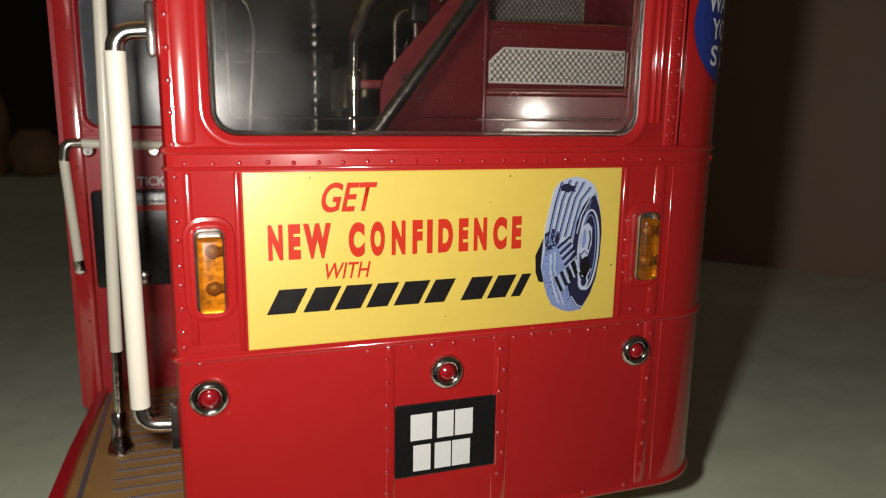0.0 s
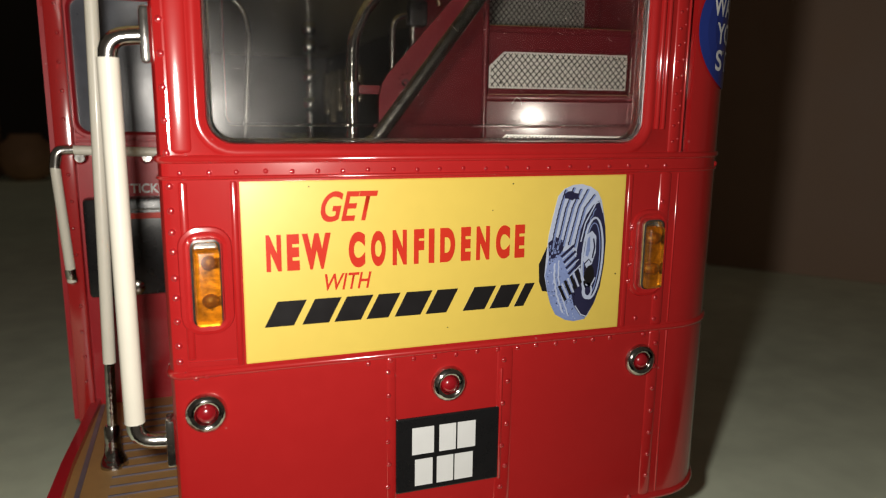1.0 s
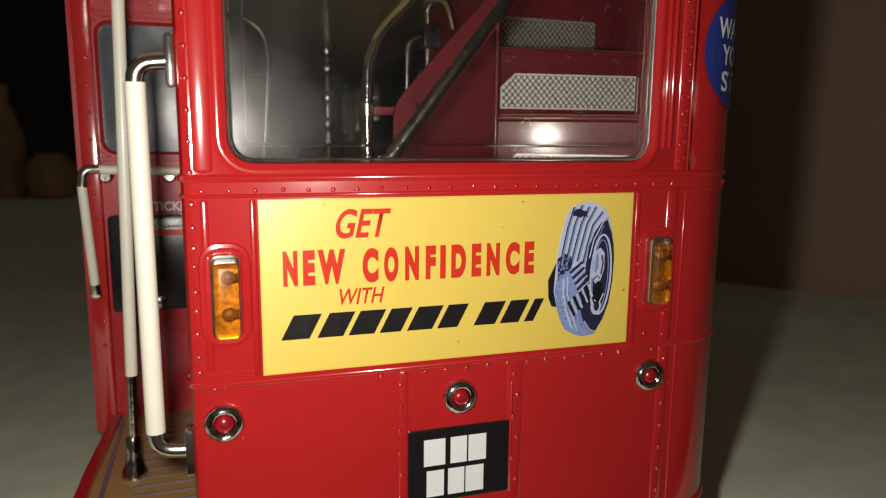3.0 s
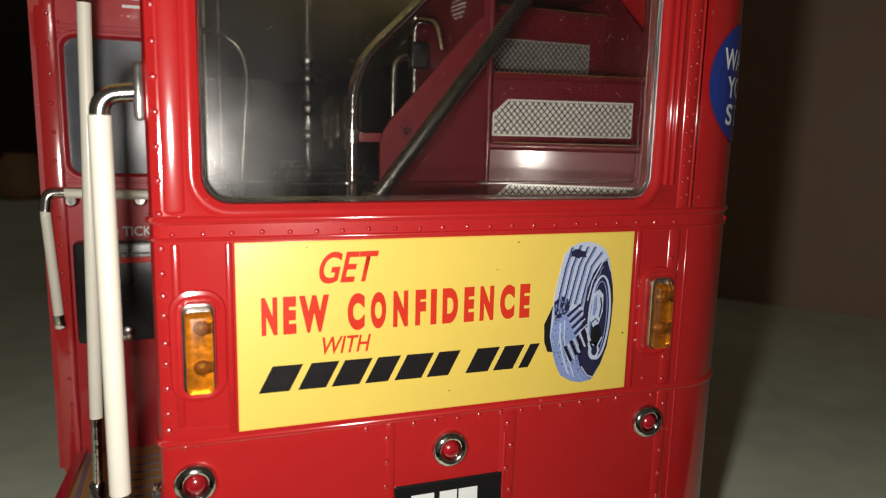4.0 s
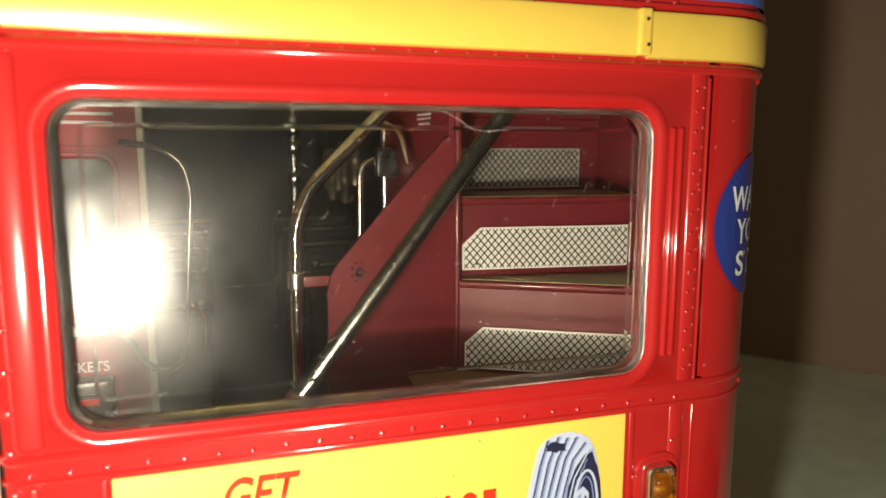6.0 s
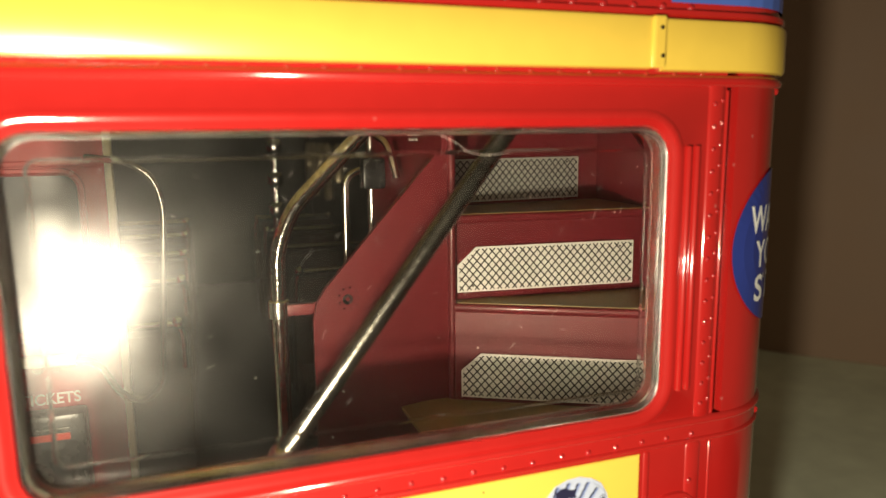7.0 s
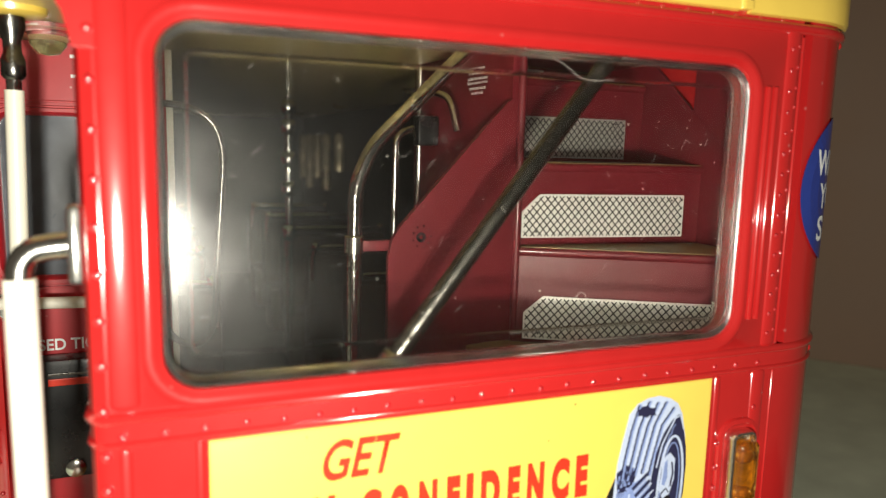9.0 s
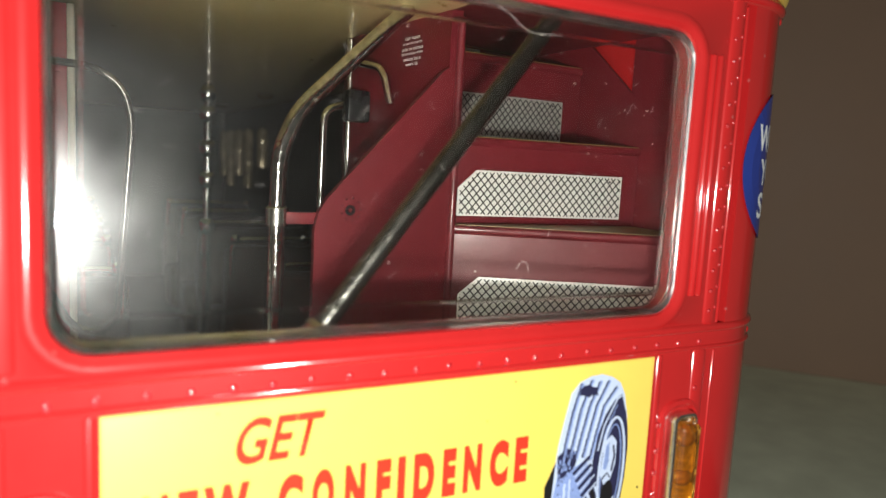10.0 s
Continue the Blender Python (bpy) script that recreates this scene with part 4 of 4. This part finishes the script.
def staircase():
    W = 1.885
    treads = [
        ([(1.17, 0.07), (W - 0.15, 0.07), (W - 0.04, 0.16), (W, 0.30), (W, 1.5), (1.17, 1.5)], 1.505, None),
        ([(1.18, 0.615), (W, 0.215), (W, 1.5), (1.18, 1.5)], 1.825, (1.52, 1.665, 0.02, 0.70)),
        ([(1.18, 0.655), (W, 0.572), (W, 1.5), (1.18, 1.5)], 2.10, (1.850, 1.995, 0.02, 0.625)),
        ([(1.18, 0.890), (W, 0.925), (W, 1.5), (1.18, 1.5)], 2.40, (2.112, 2.262, 0.02, 0.60)),
        ([(1.18, 1.13), (W, 1.28), (W, 1.5), (1.18, 1.5)], 2.475, (2.405, 2.465, 0.02, 0.40)),
    ]
    last = 0.32
    first = None
    for pts, z, pl in treads:
        st = part("stair_step", prism(pts, last, z - 0.006), MAROON, bus, "dark maroon stair step with olive tread")
        if pl is None:
            part("tread", prism([(1.0, 0.07)] + pts[1:-1] + [(1.18, 1.45), (1.18, 0.66), (1.0, 0.62)], z - 0.012, z), TREAD, st)
        else:
            part("tread", prism([(x + 0.012, y) for x, y in pts], z - 0.006, z), TREAD, st)
        if pl:
            a, b = Vector(pts[0]), Vector(pts[1])
            d = (b - a).normalized()
            nrm = Vector((d.y, -d.x))
            # rounded nosing
            bm = loft([[(*(p + nrm * o), zz) for o, zz in ((0.0, z - 0.030), (0.006, z - 0.027), (0.010, z - 0.018), (0.010, z - 0.008), (0.006, z - 0.003), (0.0, z - 0.002))] for p in (a, b)], closed=False)
            part("nosing", bm, MAROON, st, smooth=60)
            off = nrm * 0.004
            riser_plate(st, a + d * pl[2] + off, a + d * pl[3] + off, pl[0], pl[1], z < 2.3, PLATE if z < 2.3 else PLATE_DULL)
        last = 0.32
    # newel ridge and stringer with its cut-off slope
    part("newel", tube([(1.176, 0.632, 0.37), (1.176, 0.632, 2.45)], 0.013), MAROON, bus, smooth=60)
    outline = [(0.738, 0.37), (1.165, 0.37), (1.165, 2.285), (1.148, 2.30), (1.13, 2.29), (1.105, 2.262), (0.775, 1.895), (0.750, 1.855), (0.738, 1.80)]
    st = part("stringer", loft([[(x, 0.64, z) for x, z in outline], [(x, 0.665, z) for x, z in outline]], cap0=True, cap1=True), MAROON, bus, "dark maroon stair side panel with a screw hole")
    part("screw", lathe((0.843, 0.64, 1.861), [(0.016, 0.002), (0.016, -0.004), (0.007, -0.004), (0.006, 0.001)], 12), BLACK, st)
    for k in range(9):
        a = k * 0.7
        part("chip", box(0.843 + 0.030 * math.cos(a), 0.843 + 0.030 * math.cos(a) + 0.005, 0.637, 0.641, 1.861 + 0.034 * math.sin(a), 1.866 + 0.034 * math.sin(a)), BLACK, st)
    # wall of the stair well towards the saloon, with a small notice
    bm = prism([(1.155, 0.66), (1.195, 0.66), (1.145, 1.44), (1.10, 1.44)], 0.37, 2.475)
    wl = part("stair_wall", bm, MAROON, bus, "dark maroon wall with small white notice")
    f = lambda y: 1.155 - (y - 0.66) * 0.0705 - 0.003
    for k, (line, w) in enumerate((("Light luggage", 0.12), ("or parcels may be", 0.155), ("under the staircase", 0.17), ("by permission of the", 0.17), ("conductor but at", 0.14), ("owner's risk", 0.10))):
        z = 2.424 - k * 0.0168
        lettering(line, 0.875 - w * 0.42, 0.875 + w * 0.42, z - 0.012, z, INK_WHITE, wl, "lettering", fat=0.02, wrap=lambda x, zz: (f(1.77 - x), 1.77 - x, zz))
    # hoop on that wall
    part("hoop", tube([(1.09, 1.36, 2.35), (1.06, 1.20, 2.36), (1.07, 0.98, 2.32), (1.09, 0.95, 2.20)], 0.014, 8, 0.05), CHROME, wl, smooth=60)
    # offside lining with a slanted top, the red skin shows above it
    lining = [(0.30, 0.40), (1.44, 0.40), (1.44, 2.475), (0.87, 2.475), (0.30, 2.025)]
    bm = loft([[(1.868, y, z) for y, z in lining], [(1.878, y, z) for y, z in lining]], cap0=True, cap1=True)
    part("stair_lining", bm, MAROON, bus)
    part("corner_post", box(1.869, 1.880, 0.27, 0.635, 1.9, 2.472), MAROON, bus)


staircase()


def stair_rails():
    r = part("stair_rail", tube([(0.645, 0.70, PZ), (0.645, 0.70, 1.90), (0.648, 0.70, 2.02), (0.70, 0.70, 2.14), (0.97, 0.70, 2.41), (1.04, 0.72, 2.47)], 0.024, bend=0.05), PITTED, bus, "chrome stair rail bent over at the top", smooth=50)
    part("clamp", lathe((0.645, 0.70, 1.835), [(0.026, -0.03), (0.033, -0.025), (0.033, 0.025), (0.026, 0.03)], 16, "z"), CHROME, r, smooth=50)
    part("clamp_arm", box(0.665, 0.755, 0.675, 0.700, 1.815, 1.850, 0.006), MAROON, r, smooth=50)
    b = part("window_bar", tube([(0.560, 0.085, 1.625), (0.578, 0.085, 1.655), (1.110, 0.085, 2.350), (1.125, 0.085, 2.37)], 0.023), DULL, bus, "dark metal bar slanting behind the window", smooth=50)
    part("bar_foot", lathe((0.578, 0.085, 1.645), [(0.032, 0.03), (0.036, 0.0), (0.028, -0.025)], 12), CHROME, b, smooth=50)
    d = part("door_pole", tube([(1.107, 1.40, 0.4), (1.107, 1.40, 2.47)], 0.019), CHROME, bus, "chrome door pole with black bell box", smooth=50)
    part("bell_box", box(1.030, 1.118, 1.20, 1.27, 2.145, 2.262, 0.012), BLACK, d, smooth=40)
    part("side_rail", tube([(1.09, 1.37, 2.22), (0.99, 1.36, 2.19), (0.985, 1.36, 1.62)], 0.014, 10, 0.06), CHROME, d, smooth=50)


stair_rails()


# ---- lower saloon beyond the doorway ----
def saloon():
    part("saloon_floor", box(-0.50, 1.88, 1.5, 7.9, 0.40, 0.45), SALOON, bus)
    part("nearside_wall", box(-0.545, -0.50, 1.5, 7.9, 0.29, 2.49), RED, bus)
    part("front_wall", box(-0.60, 1.93, 7.96, 8.0, 0.29, 4.05), RED, bus)
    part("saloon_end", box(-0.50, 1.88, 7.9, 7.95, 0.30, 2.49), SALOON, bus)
    part("deck_ceiling", box(1.16, 1.88, 1.5, 7.9, 2.475, 2.487, bm=box(-0.53, 1.16, 0.08, 7.9, 2.475, 2.487)), CEIL, bus, "glossy tan platform and saloon ceiling")
    part("stair_ceiling", box(1.163, 1.88, 0.08, 1.497, 2.475, 2.487), MAROON, bus)
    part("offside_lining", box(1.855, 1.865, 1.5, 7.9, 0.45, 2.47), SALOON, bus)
    for y, z in ((5.7, 1.85), (6.3, 1.62), (6.75, 1.74), (7.2, 1.60), (7.6, 1.70)):
        part("window_pillar", lathe((1.80, y, z), [(0.02, 0.0), (0.05, 0.02), (0.05, 0.24), (0.062, 0.27), (0.05, 0.30), (0.05, 2.22 - z), (0.02, 2.25 - z)], 14, "z"), PILLAR, bus, "cream window pillar", smooth=50)
    part("door_panel", box(1.13, 1.86, 1.5, 1.53, 0.45, 2.47), MAROON, bus)
    for k in range(5):
        y = 2.1 + k * 1.05
        for x0, x1 in ((-0.50, 0.36), (0.98, 1.84)):
            s = part("seat", box(x0, x1, y, y + 0.14, 0.6, 1.42, 0.05), SEAT, bus, "dark patterned seat back with chrome top rail", smooth=40)
            part("seat_rail", tube([(x0 + 0.03, y - 0.02, 1.25), (x0 + 0.03, y - 0.02, 1.47), (x1 - 0.03, y - 0.02, 1.47), (x1 - 0.03, y - 0.02, 1.25)], 0.014, 8, 0.08), CHROME, s, smooth=50)
            for kx in (x0 + 0.05, x1 - 0.05):
                part("knob", lathe((kx, y - 0.02, 1.47), [(0.001, -0.032), (0.022, -0.024), (0.032, 0.0), (0.022, 0.024), (0.001, 0.032)], 12, "z"), CHROME, s, smooth=60)
            part("cushion", box(x0, x1, y - 0.38, y, 0.45, 0.85, 0.05), SEAT, s, smooth=40)
    for x, y in ((0.986, 3.9),):
        p = part("saloon_pole", tube([(x, y, 0.45), (x, y, 2.475)], 0.026, 12), PITTED, bus, "chrome saloon pole", smooth=50)
        for z in (1.47, 1.80, 2.02, 2.26, 2.40):
            part("joint", lathe((x, y, z), [(0.022, -0.060), (0.046, -0.045), (0.054, -0.015), (0.054, 0.015), (0.046, 0.045), (0.022, 0.060)], 16, "z"), CHROME, p, smooth=50)
    for x in (-0.2, 1.5):
        for y in (2.6, 4.4, 6.2):
            part("saloon_lamp", lathe((x, y, 2.475), [(0.07, 0.0), (0.06, -0.03), (0.001, -0.05)], 14, "z"), CLEAR, bus, smooth=50)
    # wheels under the body carry it on the table
    for x in (-0.35, 1.70):
        for y in (2.4, 7.0):
            bm = lathe((0, 0, 0), [(0.30, -0.11), (0.46, -0.11), (0.48, -0.08), (0.48, 0.08), (0.46, 0.11), (0.30, 0.11)], 32)
            bmesh.ops.rotate(bm, verts=bm.verts, cent=(0, 0, 0), matrix=Matrix.Rotation(radians(90), 3, "Z"))
            bmesh.ops.translate(bm, verts=bm.verts, vec=(x, y, 0.481))
            part("wheel", bm, RUBBER, bus, smooth=40)


saloon()
